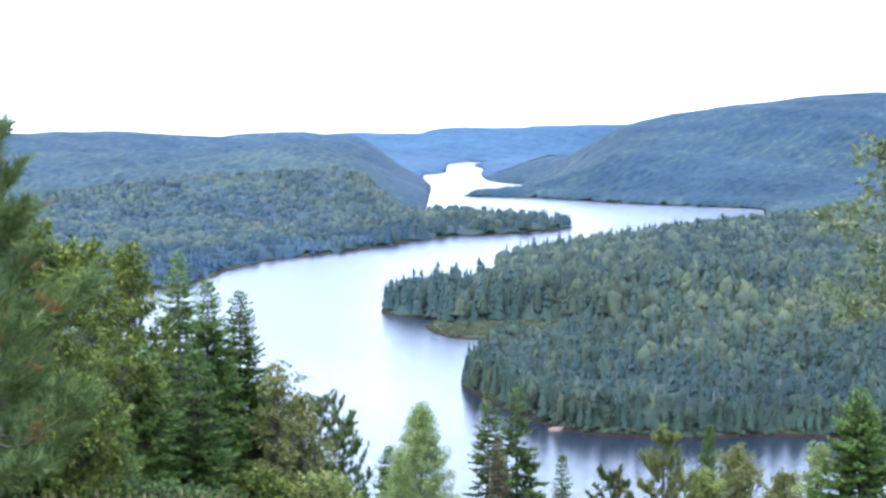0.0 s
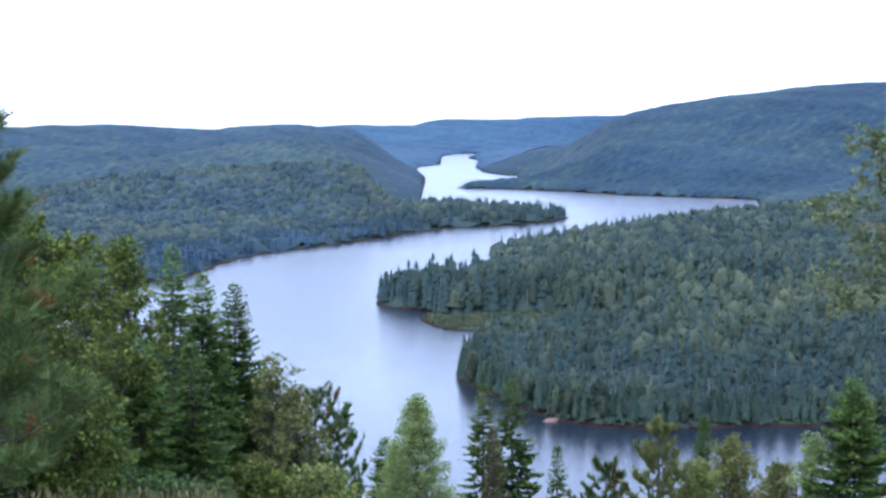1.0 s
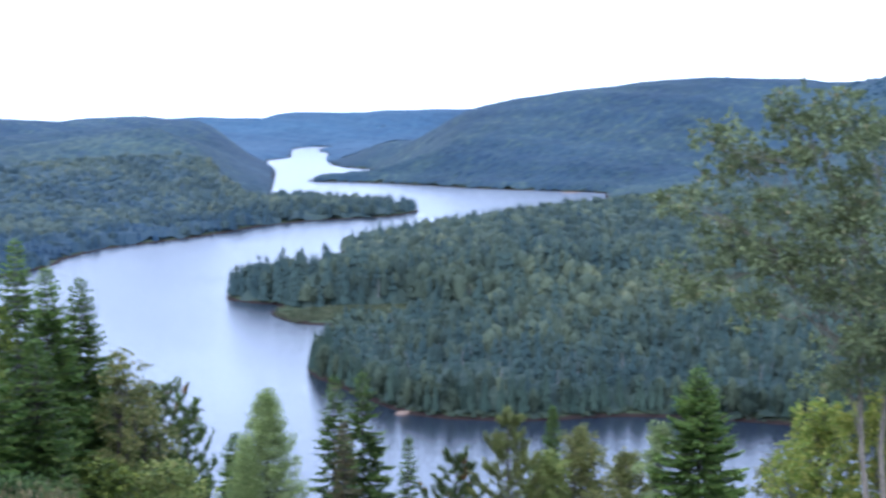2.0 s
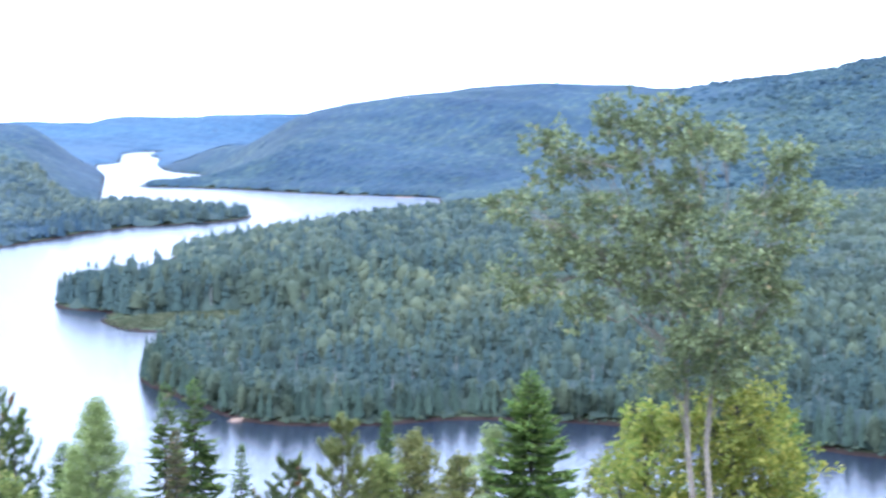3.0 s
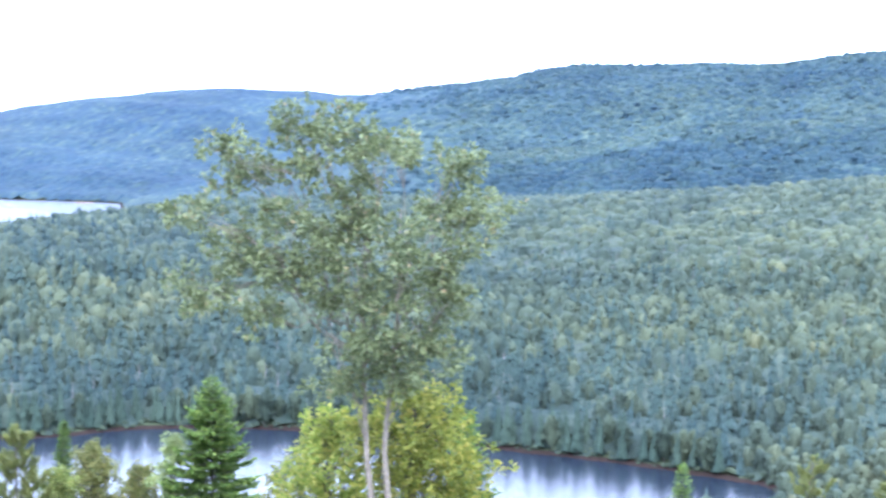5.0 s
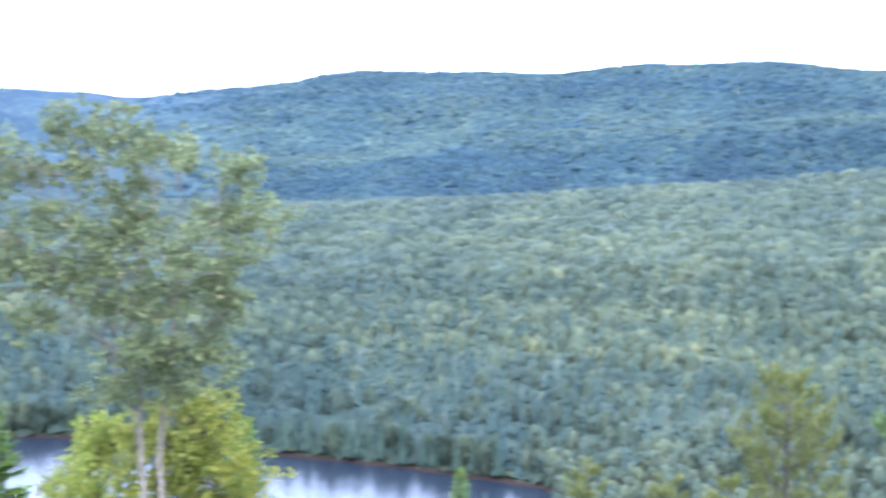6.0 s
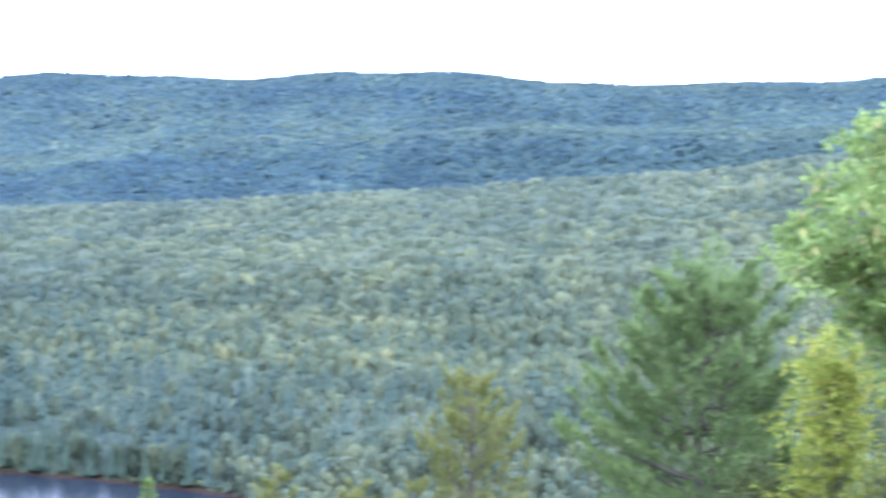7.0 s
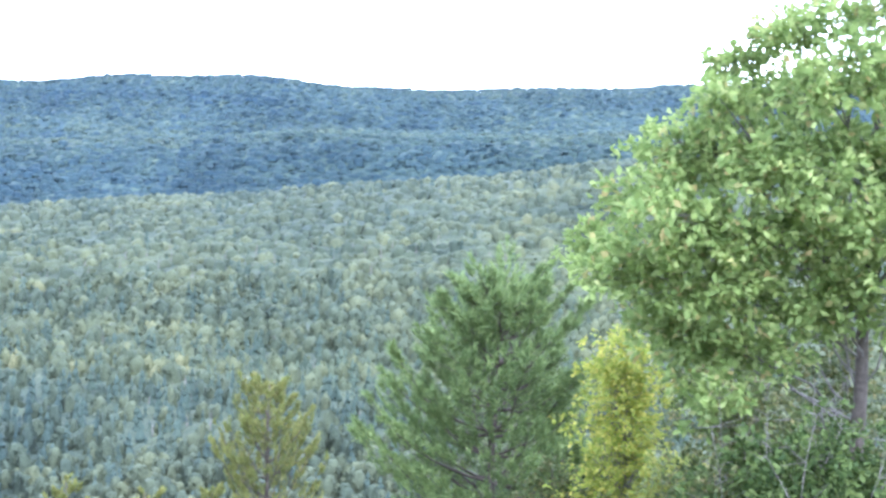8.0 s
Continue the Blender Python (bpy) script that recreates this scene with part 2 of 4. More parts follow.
GROUND = ground_material()
WATER = water_material()
SAND = bark("pale_sand", (0.20, 0.13, 0.09), (0.36, 0.26, 0.19), 1.5)
GRASS = foliage("marsh_grass", [(0.0, (0.075, 0.095, 0.050)), (0.6, (0.12, 0.14, 0.075)), (1.0, (0.19, 0.19, 0.11))], patch=0.05)
DRY_GRASS = foliage("dry_grass_heads", [(0.0, (0.09, 0.088, 0.035)), (0.6, (0.19, 0.155, 0.075)), (1.0, (0.33, 0.25, 0.14))], patch=0.8)


# ---- mesh building ----
class Geo:
    """Collects vertices and triangles in arrays, then makes one mesh."""

    def __init__(self):
        self.v, self.f, self.t, self.c, self.n = [], [], [], [], 0

    def add(self, v, f, tint=None, haze=None):
        v, f = np.asarray(v, float).reshape(-1, 3), np.asarray(f, np.int64).reshape(-1, 3)
        self.v.append(v)
        self.f.append(f + self.n)
        self.t.append(np.full(len(v), 0.5) if tint is None else np.asarray(tint, float))
        self.c.append(np.zeros(len(v)) if haze is None else np.asarray(haze, float))
        self.n += len(v)

    def mesh(self, name, mat, smooth=False):
        v, f = np.concatenate(self.v), np.concatenate(self.f)
        m = bpy.data.meshes.new(name)
        m.vertices.add(len(v))
        m.vertices.foreach_set("co", v.astype(np.float32).ravel())
        m.loops.add(f.size)
        m.loops.foreach_set("vertex_index", f.astype(np.int32).ravel())
        m.polygons.add(len(f))
        m.polygons.foreach_set("loop_start", np.arange(0, f.size, 3, dtype=np.int32))
        if smooth:
            m.polygons.foreach_set("use_smooth", np.ones(len(f), bool))
        for key, values in (("tint", self.t), ("haze", self.c)):
            if mat.name.endswith("canopy"):
                m.attributes.new(key, "FLOAT", "POINT").data.foreach_set("value", np.concatenate(values).astype(np.float32))
        m.update(calc_edges=True)
        m.materials.append(mat)
        return m


def part(name, geo, mat, parent, label="", smooth=False):
    ob = new(name, geo.mesh(name, mat, smooth))
    ob.parent = parent
    return tagged(ob, label)


def unit(v):
    return v / np.maximum(np.linalg.norm(v, axis=-1, keepdims=True), 1e-9)


def tube(geo, pts, radii, sides=6):
    pts = np.asarray(pts, float)
    n = len(pts)
    way = unit(np.gradient(pts, axis=0))
    ref = np.where(np.abs(way[:, 2:3]) > 0.9, np.array([[1.0, 0, 0]]), np.array([[0, 0, 1.0]]))
    a = unit(np.cross(way, ref))
    b = np.cross(way, a)
    ang = np.arange(sides) * 2 * np.pi / sides
    ring = pts[:, None] + np.asarray(radii)[:, None, None] * (np.cos(ang)[None, :, None] * a[:, None] + np.sin(ang)[None, :, None] * b[:, None])
    i, j = np.meshgrid(np.arange(n - 1), np.arange(sides), indexing="ij")
    k = (j + 1) % sides
    p, q, r, s = i * sides + j, i * sides + k, (i + 1) * sides + k, (i + 1) * sides + j
    f = np.concatenate([np.stack([p, q, r], -1).reshape(-1, 3), np.stack([p, r, s], -1).reshape(-1, 3)])
    top = n * sides
    cap = np.stack([(n - 1) * sides + np.arange(sides), (n - 1) * sides + (np.arange(sides) + 1) % sides, np.full(sides, top)], -1)
    geo.add(np.concatenate([ring.reshape(-1, 3), pts[-1:]]), np.concatenate([f, cap]))


def leaves(geo, at, way, length, width, rng, fold=0.25, level=0.0):
    """Folded leaf blades: base, two sides, tip. level: how much they lie flat."""
    n = len(at)
    way = unit(way)
    side = unit(np.cross(way, unit(rng.normal(size=(n, 3)) + np.array([0, 0, level]))))
    up = np.cross(side, way)
    ln = (length * rng.uniform(0.7, 1.25, n))[:, None]
    wd = (width * rng.uniform(0.75, 1.25, n))[:, None]
    mid = at + way * ln * 0.55
    v = np.stack([at, mid + side * wd * 0.5 + up * wd * fold, at + way * ln, mid - side * wd * 0.5 + up * wd * fold], 1)
    base = np.arange(n)[:, None] * 4
    f = np.concatenate([base + np.array([[0, 1, 2]]), base + np.array([[0, 2, 3]])])
    geo.add(v.reshape(-1, 3), f)


def needles(geo, at, way, length, width, rng):
    n = len(at)
    way = unit(way)
    side = unit(np.cross(way, unit(rng.normal(size=(n, 3))))) * width * 0.5
    ln = (length * rng.uniform(0.7, 1.2, n))[:, None]
    v = np.stack([at - side, at + side, at + way * ln], 1)
    geo.add(v.reshape(-1, 3), np.arange(3 * n).reshape(-1, 3))


# ---- the lie of the land ----
def smooth_loop(pts, steps=4):
    p = np.asarray(pts, float)
    a, b, c = np.roll(p, 1, 0), np.roll(p, -1, 0), np.roll(p, -2, 0)
    out = []
    for i in range(steps):
        t = i / steps
        out.append(0.5 * (2 * p + (b - a) * t + (2 * a - 5 * p + 4 * b - c) * t * t + (3 * p - a - 3 * b + c) * t ** 3))
    return np.stack(out, 1).reshape(-1, 2)


NEAR_SHORE = [(-140, 800), (-190, 700), (-230, 560), (-240, 420), (-200, 310), (-110, 268), (0, 260), (95, 262), (170, 272), (203, 300)]
PENINSULA = [(196, 322), (181, 345), (161, 368), (144, 393), (126, 403), (91, 418), (60, 414), (40, 420), (30, 429), (22, 449), (13, 476), (6, 497), (8, 530), (17, 577), (19, 603),
             (2, 617), (-7, 648), (-3, 670), (-16, 683), (-25, 692), (-26, 720), (-20, 752), (2, 785), (22, 812), (28, 870), (31, 942), (60, 1000), (92, 1048), (158, 1140), (222, 1200), (275, 1275)]
FAR_BAY = [(290, 1480), (296, 1570), (197, 1658), (131, 1758), (73, 1820), (22, 1848), (28, 1880), (84, 1905), (116, 2000), (110, 2200), (70, 2330), (58, 2600), (70, 3000), (58, 3260), (84, 3470), (66, 3600)]
LEFT_BANK = [(40, 3540), (12, 3310), (6, 2780), (-30, 2620), (-16, 2200), (-14, 1660), (-12, 1480), (45, 1372), (98, 1318), (103, 1292), (74, 1230), (19, 1190), (-17, 1137), (-42, 1074), (-65, 1026), (-104, 962), (-119, 895), (-122, 850)]
SHORE = smooth_loop(NEAR_SHORE + PENINSULA + FAR_BAY + LEFT_BANK)
# crest lines of the hills: east, north, height; and how wide each one falls away
RIDGES = [
    ([(-391, 1448, 16), (-271, 1475, 38), (-196, 1487, 50), (-120, 1495, 59), (-74, 1500, 59), (-48, 1505, 44), (-26, 1510, 20)], 300),
    ([(-900, 2250, 70), (-623, 2318, 64), (-440, 2359, 64), (-330, 2378, 58), (-289, 2382, 63), (-233, 2389, 66), (-135, 2396, 61), (-69, 2400, 58), (-20, 2420, 38)], 380),
    ([(-600, 1700, 36), (-391, 1800, 46), (-200, 1850, 50), (-90, 1900, 42)], 260),
    ([(-260, 4250, 54), (-63, 4200, 52), (-30, 4200, 68), (95, 4199, 72), (210, 4195, 70), (230, 4194, 75), (396, 4181, 75), (620, 4150, 80)], 420),
    ([(125, 2290, 23), (200, 2200, 53), (267, 2184, 79), (311, 2178, 95), (383, 2166, 105), (571, 2125, 118), (620, 2111, 115), (720, 2079, 114), (820, 2043, 124), (911, 2000, 134), (940, 1990, 146), (1000, 1960, 152),
      (1190, 1850, 157), (1331, 1752, 174), (1447, 1657, 181), (1548, 1563, 173), (1606, 1503, 173), (1769, 1307, 185), (1825, 1229, 195), (2050, 850, 201)], 430),
    ([(760, 1480, 50), (870, 1400, 80), (1000, 1310, 86), (1150, 1180, 106), (1280, 1030, 108), (1390, 880, 124), (1480, 700, 128)], 330),
    ([(20, 740, 6), (70, 840, 9), (128, 992, 13), (286, 1120, 18), (444, 1007, 21), (528, 870, 34), (634, 773, 45), (709, 706, 57), (752, 659, 65), (806, 593, 79), (870, 480, 92), (930, 300, 98)], 330),
]


def segments(x, y, ax, ay, bx, by):
    dx, dy = bx - ax, by - ay
    t = np.clip(((x[:, None] - ax) * dx + (y[:, None] - ay) * dy) / (dx * dx + dy * dy), 0, 1)
    return np.hypot(x[:, None] - ax - t * dx, y[:, None] - ay - t * dy), t


def shore_distance(x, y):
    """Metres from the shoreline, positive on land."""
    ax, ay = SHORE.T
    bx, by = np.roll(SHORE, -1, 0).T
    out = np.empty(len(x))
    for i in range(0, len(x), 20000):
        xs, ys = x[i:i + 20000], y[i:i + 20000]
        d = segments(xs, ys, ax, ay, bx, by)[0].min(1)
        cross = ((ay > ys[:, None]) != (by > ys[:, None])) & (xs[:, None] < (bx - ax) * (ys[:, None] - ay) / np.where(by == ay, 1e-9, by - ay) + ax)
        out[i:i + 20000] = np.where(cross.sum(1) % 2 == 1, -d, d)
    return out


def step(a, b, x):
    t = np.clip((x - a) / (b - a), 0, 1)
    return t * t * (3 - 2 * t)


def wave(x, y, s, k):
    return np.sin(x / s + k) * np.cos(y / (s * 1.3) - 1.7 * k) + 0.5 * np.sin((x + y) / (s * 0.47) + 2.3 * k)


def land(x, y, sd=None):
    """Height of the ground."""
    x, y = np.asarray(x, float), np.asarray(y, float)
    if sd is None:
        sd = shore_distance(x, y)
    r = np.hypot(x, y)
    az = np.degrees(np.arctan2(x, y))
    bank = 0.8 * step(0, 2.5, sd) + 0.035 * np.clip(sd, 0, 120)
    total = np.zeros(len(x))
    for crest, wide in RIDGES:
        c = np.asarray(crest, float)
        h = np.empty(len(x))
        for i in range(0, len(x), 40000):
            d, t = segments(x[i:i + 40000], y[i:i + 40000], c[:-1, 0], c[:-1, 1], c[1:, 0], c[1:, 1])
            near = d.min(1)
            wgt = np.exp(-(d - near[:, None]) / 25.0)
            top = (wgt * (c[:-1, 2] + t * (c[1:, 2] - c[:-1, 2]))).sum(1) / wgt.sum(1)
            h[i:i + 40000] = top * np.exp(-(near / wide) ** 2 * 1.4)
        total = (total ** 4 + h ** 4) ** 0.25
    total = total + wave(x, y, 90.0, 0.4) * 2.2 * step(20, 160, total + 0.2 * sd) * step(350, 600, r)
    total = total + wave(x, y, 36.0, 1.3) * 1.6 * step(1250, 1500, r)
    # the west point runs out low and flat in front of its hill
    flat = step(-75, -25, x) * (1 - step(160, 200, x)) * step(1100, 1180, y) * (1 - step(1410, 1480, y))
    hills = total * step(0, 110, sd) * (1 - 0.88 * flat)
    soft = 1 - step(-7.5, -5.0, az) * (1 - step(120, 170, az))
    home = 78.4 - (0.18 * soft + 0.285 * (1 - soft)) * np.minimum(r, 28) - 0.275 * np.maximum(r - 28, 0)
    home = np.where(y < 0, np.maximum(home, 70 - 0.02 * r), home)
    home = np.maximum(home, 0) * step(0, 30, sd)
    return np.where(sd > 0, (bank ** 4 + home ** 4 + np.maximum(hills, 0) ** 4) ** 0.25, np.maximum(-3.0, 0.25 * sd))


def ground_sheet():
    az = np.concatenate([np.arange(-22, 68, 0.4), np.arange(68, 338, 3.0)])
    r = np.concatenate([[0.0], np.geomspace(1.5, 230, 45), np.geomspace(232, 1700, 130), np.geomspace(1720, 4880, 40)])
    A, R = np.meshgrid(np.radians(az), r, indexing="ij")
    x, y = (R * np.sin(A)).ravel(), (R * np.cos(A)).ravel()
    z = land(x, y)
    n, k = len(az), len(r)
    i, j = np.meshgrid(np.arange(n), np.arange(k - 1), indexing="ij")
    p, q = i * k + j, ((i + 1) % n) * k + j
    f = np.concatenate([np.stack([p, q + 1, p + 1], -1).reshape(-1, 3), np.stack([p, q, q + 1], -1).reshape(-1, 3)])
    g = Geo()
    g.add(np.stack([x, y, z], -1), f)
    return tagged(new("ground", g.mesh("ground", GROUND, True)), "wooded hills and dark earth banks round the lake", "ground", kind="structure")


ground_sheet()
water_geo = Geo()
wr = np.concatenate([[0], np.geomspace(200, 4860, 30)])
wa = np.radians(np.arange(0, 360, 6.0))
wA, wR = np.meshgrid(wa, wr, indexing="ij")
wi, wj = np.meshgrid(np.arange(len(wa)), np.arange(len(wr) - 1), indexing="ij")
wp, wq = wi * len(wr) + wj, ((wi + 1) % len(wa)) * len(wr) + wj
water_geo.add(np.stack([wR * np.sin(wA), wR * np.cos(wA), 0 * wA], -1).reshape(-1, 3), np.concatenate([np.stack([wp, wq + 1, wp + 1], -1).reshape(-1, 3), np.stack([wp, wq, wq + 1], -1).reshape(-1, 3)]))
tagged(new("water", water_geo.mesh("water", WATER, True)), "calm dark lake reflecting the pale overcast sky", "lake", kind="structure")


# ---- the woods ----
def crown_template(rng, rings, sides, clumps, clump_size, ragged=0.22, core=1.0):
    """A broadleaf tree of height 1: a dome swollen into a few boughs, with loose clumps of leaves on it."""
    g = Geo()
    prof = {1: [(0.5, 0.45)], 2: [(0.48, 0.30), (0.36, 0.78)], 3: [(0.40, 0.20), (0.47, 0.55), (0.30, 0.87)], 5: [(0.20, 0.14), (0.36, 0.32), (0.36, 0.56), (0.27, 0.78), (0.12, 0.94)]}[rings]
    lean = rng.uniform(-0.04, 0.04, 2)
    lobes = unit(rng.normal(size=(5, 3)) + np.array([0, 0, 0.4]))
    v = []
    for rad, z in prof:
        a = (np.arange(sides) + rng.uniform(0, 1)) * 2 * np.pi / sides
        d = unit(np.stack([np.cos(a), np.sin(a), np.full(sides, (z - 0.45) * 1.6)], -1))
        swell = 0.86 + 0.34 * np.max(np.clip(d @ lobes.T, 0, 1) ** 3, axis=1)
        rr = core * rad * swell * rng.uniform(1 - ragged, 1 + ragged, sides)
        v.append(np.stack([rr * np.cos(a) + lean[0], rr * np.sin(a) + lean[1], z * (0.9 + 0.14 * swell) + rng.uniform(-0.05, 0.05, sides)], -1))
    v = np.concatenate(v + [np.array([[lean[0] * 3, lean[1] * 3, 1.0]])])
    f = []
    for i in range(len(prof) - 1):
        for j in range(sides):
            p, q = i * sides + j, i * sides + (j + 1) % sides
            f += [(p, q, q + sides), (p, q + sides, p + sides)]
    k = (len(prof) - 1) * sides
    f += [(k + j, k + (j + 1) % sides, len(v) - 1) for j in range(sides)]
    g.add(v, f)
    if clumps:
        d = unit(rng.normal(size=(clumps, 3)))
        d[:, 2] = np.abs(d[:, 2]) * 1.1 - 0.35
        c = d * np.array([0.43, 0.43, 0.45]) * rng.uniform(0.66, 1.12, (clumps, 1)) + np.array([0, 0, 0.52])
        leaves(g, c, d + rng.normal(size=(clumps, 3)) * 0.7, clump_size, clump_size * 0.9, rng, 0.3)
    return np.concatenate(g.v), np.concatenate(g.f)


def cone_template(rng, tiers, sides, slim=0.17):
    """A conifer of height 1: ragged drooping tiers."""
    g = Geo()
    for i in range(tiers):
        u = i / tiers
        top, low = 1.0 - 0.8 * u * u if i else 1.0, 1.0 - 0.93 * ((i + 1.35) / (tiers + 0.35)) ** 1.15
        top = low + (1.0 - low) * (0.55 if i else 1.0)
        rad = slim * (1.0 - low) ** 0.8
        a = (np.arange(sides) + rng.uniform(0, 1)) * 2 * np.pi / sides
        rr = rad * rng.uniform(0.45, 1.3, sides)
        v = np.stack([rr * np.cos(a), rr * np.sin(a), low + rng.uniform(-0.05, 0.05, sides)], -1)
        v = np.concatenate([v, [[0, 0, top]]])
        g.add(v, [(j, (j + 1) % sides, sides) for j in range(sides)])
    return np.concatenate(g.v), np.concatenate(g.f)


def spread(geo, templates, x, y, z, h, w, tint, haze, rng):
    """Set copies of the templates out over the land, in one go for each template."""
    pick = rng.integers(0, len(templates), len(x))
    ang = rng.uniform(0, 2 * np.pi, len(x))
    for k, (tv, tf) in enumerate(templates):
        s = pick == k
        n = int(s.sum())
        if not n:
            continue
        c, sn = np.cos(ang[s])[:, None], np.sin(ang[s])[:, None]
        vx = (tv[None, :, 0] * c - tv[None, :, 1] * sn) * w[s][:, None] + x[s][:, None]
        vy = (tv[None, :, 0] * sn + tv[None, :, 1] * c) * w[s][:, None] + y[s][:, None]
        vz = tv[None, :, 2] * h[s][:, None] + z[s][:, None]
        f = tf[None] + (np.arange(n) * len(tv))[:, None, None]
        geo.add(np.stack([vx, vy, vz], -1).reshape(-1, 3), f.reshape(-1, 3), np.repeat(tint[s], len(tv)), np.repeat(haze[s], len(tv)))


def in_marsh(x, y, more):
    """The wet meadow on the low ground between the two points."""
    t = np.clip(((x + 25) * 22 - (y - 691) * 36) / (22 ** 2 + 36 ** 2), 0, 1)
    strand = np.hypot(x + 25 - 22 * t, y - 691 + 36 * t) < 6.5 + more
    return (((x - 22) / (36 + more)) ** 2 + ((y - 632) / (23 + more)) ** 2 < 1) | (((x - 48) / (32 + more)) ** 2 + ((y - 610) / (27 + more)) ** 2 < 1) | strand


def scatter(rng, near, far, gap, az0=-18, az1=65):
    """Uneven but well filled spots on the plan between two distances."""
    n = int(2 * far / gap) + 1
    gx, gy = np.meshgrid(np.arange(-0.34 * far, far, gap), np.arange(-10, far, gap))
    x = gx.ravel() + rng.uniform(-0.48, 0.48, gx.size) * gap
    y = gy.ravel() + rng.uniform(-0.48, 0.48, gx.size) * gap
    r, a = np.hypot(x, y), np.degrees(np.arctan2(x, y))
    ok = (r >= near) & (r < far) & (a > az0) & (a < az1)
    x, y = x[ok], y[ok]
    sd = shore_distance(x, y)
    marsh = in_marsh(x, y, 0.0)
    ok = (sd > 0.4 * gap) & ~marsh
    return x[ok], y[ok], sd[ok]


def patchy(x, y, s, k):
    return np.clip(0.5 + 0.22 * wave(x, y, s, k) + 0.16 * wave(y, x, s * 0.31, k + 1.1), 0, 1)


rng = np.random.default_rng(7)
LEAF_NEAR = [crown_template(rng, 2, 7, 19, 0.26, 0.38, 0.82) for _ in range(9)]
LEAF_FINE = [crown_template(rng, 3, 7, 52, 0.21, 0.42, 0.72) for _ in range(9)]
LEAF_TOP = [crown_template(rng, 2, 5, 0, 0.4) for _ in range(7)]
LEAF_MID = [crown_template(rng, 2, 6, 3, 0.3, 0.32) for _ in range(8)]
CONE_NEAR = [cone_template(rng, 5, 7, 0.24) for _ in range(5)]
CONE_MID = [cone_template(rng, 4, 6, 0.22) for _ in range(5)]


def west_shore(x, y):
    """The slope on the far side of the lake, west of the narrows."""
    return (1 - step(60, 140, x)) * step(780, 880, y) * (1 - step(-0.02, 0.05, x / np.maximum(y, 1)) * (1 - step(1100, 1250, y)))


def dark_stand(x, y):
    """Old conifer stands along the foot of the eastern hill and on its crest."""
    r, az = np.hypot(x, y), np.degrees(np.arctan2(x, y))
    foot = step(1330, 1390, r) * (1 - step(1490, 1570, r)) * step(15, 24, az)
    crest = 0.25 * step(1990, 2040, r) * step(8, 20, az)
    return np.clip((foot + crest) * (0.55 + 0.9 * patchy(x, y, 70.0, 4.0)), 0, 1)


def scrub_flat(x, y):
    """Low bright growth on the flat ground round the head of the bay."""
    return step(31, 34, np.degrees(np.arctan2(x, y))) * (1 - step(385, 415, np.hypot(x, y)))


def narrows_hill(x, y):
    """The steep hill above the narrows, painted darker and with more haze blue."""
    r, az = np.hypot(x, y), np.degrees(np.arctan2(x, y))
    return step(3, 7, az) * (1 - step(16, 21, az)) * step(1500, 1700, r)


def tone(x, y, sd, grain):
    """Leaf colour from dark green (0) to yellowing (1), in stands and patches."""
    r = np.hypot(x, y)
    t = -0.03 + 0.46 * patchy(x, y, 17.0, 5.0) + 0.38 * patchy(x, y, 46.0, 8.0) + 0.5 * (patchy(x, y, 150.0, 6.0) - 0.5) * step(1200, 1700, r) + 0.14 * step(200, 500, x)
    # The west slope is lightened in tone as well, for its haze.
    t = t + 0.2 * (1 - step(60, 160, x)) * step(700, 850, y) * (1 - step(1300, 1500, y)) - 0.15 * (1 - step(480, 600, r)) * (1 - step(230, 330, x))
    t = t + 0.3 * np.exp(-((x - 120) / 60) ** 2 - ((y - 560) / 75) ** 2) + 0.3 * scrub_flat(x, y) + 0.12 * step(150, 260, x) * (1 - step(600, 700, r)) - 0.22 * narrows_hill(x, y) - 0.16 * step(120, 240, x) * (1 - step(4, 16, sd)) * (1 - step(600, 700, r)) - 0.42 * dark_stand(x, y) - 0.3 * west_shore(x, y) * (1 - step(14, 60, sd)) + 0.05 * west_shore(x, y) * step(40, 90, sd)
    return np.clip(t + rng.normal(size=len(x)) * grain, 0, 0.95)


def conifer_share(x, y, sd):
    """Conifers along the water and in patches, hardwoods up the slopes."""
    shore = 1 - step(10, 90, sd)
    right = step(250, 600, x)
    return np.clip(0.36 + 0.22 * shore + 0.24 * (1 - step(470, 590, np.hypot(x, y))) + 1.0 * (patchy(x, y, 24.0, 2.0) - 0.5) - 0.5 * right - 0.4 * scrub_flat(x, y)  + west_shore(x, y) * (0.3 - 0.6 * step(14, 50, sd)) + 0.7 * dark_stand(x, y), 0.05, 0.92)


def haze_share(x, y):
    """Share of haze painted into the leaf colour, growing with distance, adjusted by slope."""
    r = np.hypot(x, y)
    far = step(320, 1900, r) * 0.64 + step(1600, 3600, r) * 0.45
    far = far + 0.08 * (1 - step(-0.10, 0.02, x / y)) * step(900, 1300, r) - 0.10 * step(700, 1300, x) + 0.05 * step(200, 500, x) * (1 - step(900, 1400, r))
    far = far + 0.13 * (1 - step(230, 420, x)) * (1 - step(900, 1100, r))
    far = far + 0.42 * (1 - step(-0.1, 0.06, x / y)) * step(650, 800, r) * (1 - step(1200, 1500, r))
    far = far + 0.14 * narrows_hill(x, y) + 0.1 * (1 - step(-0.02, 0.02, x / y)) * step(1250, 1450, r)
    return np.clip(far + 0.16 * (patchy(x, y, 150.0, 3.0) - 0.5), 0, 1)


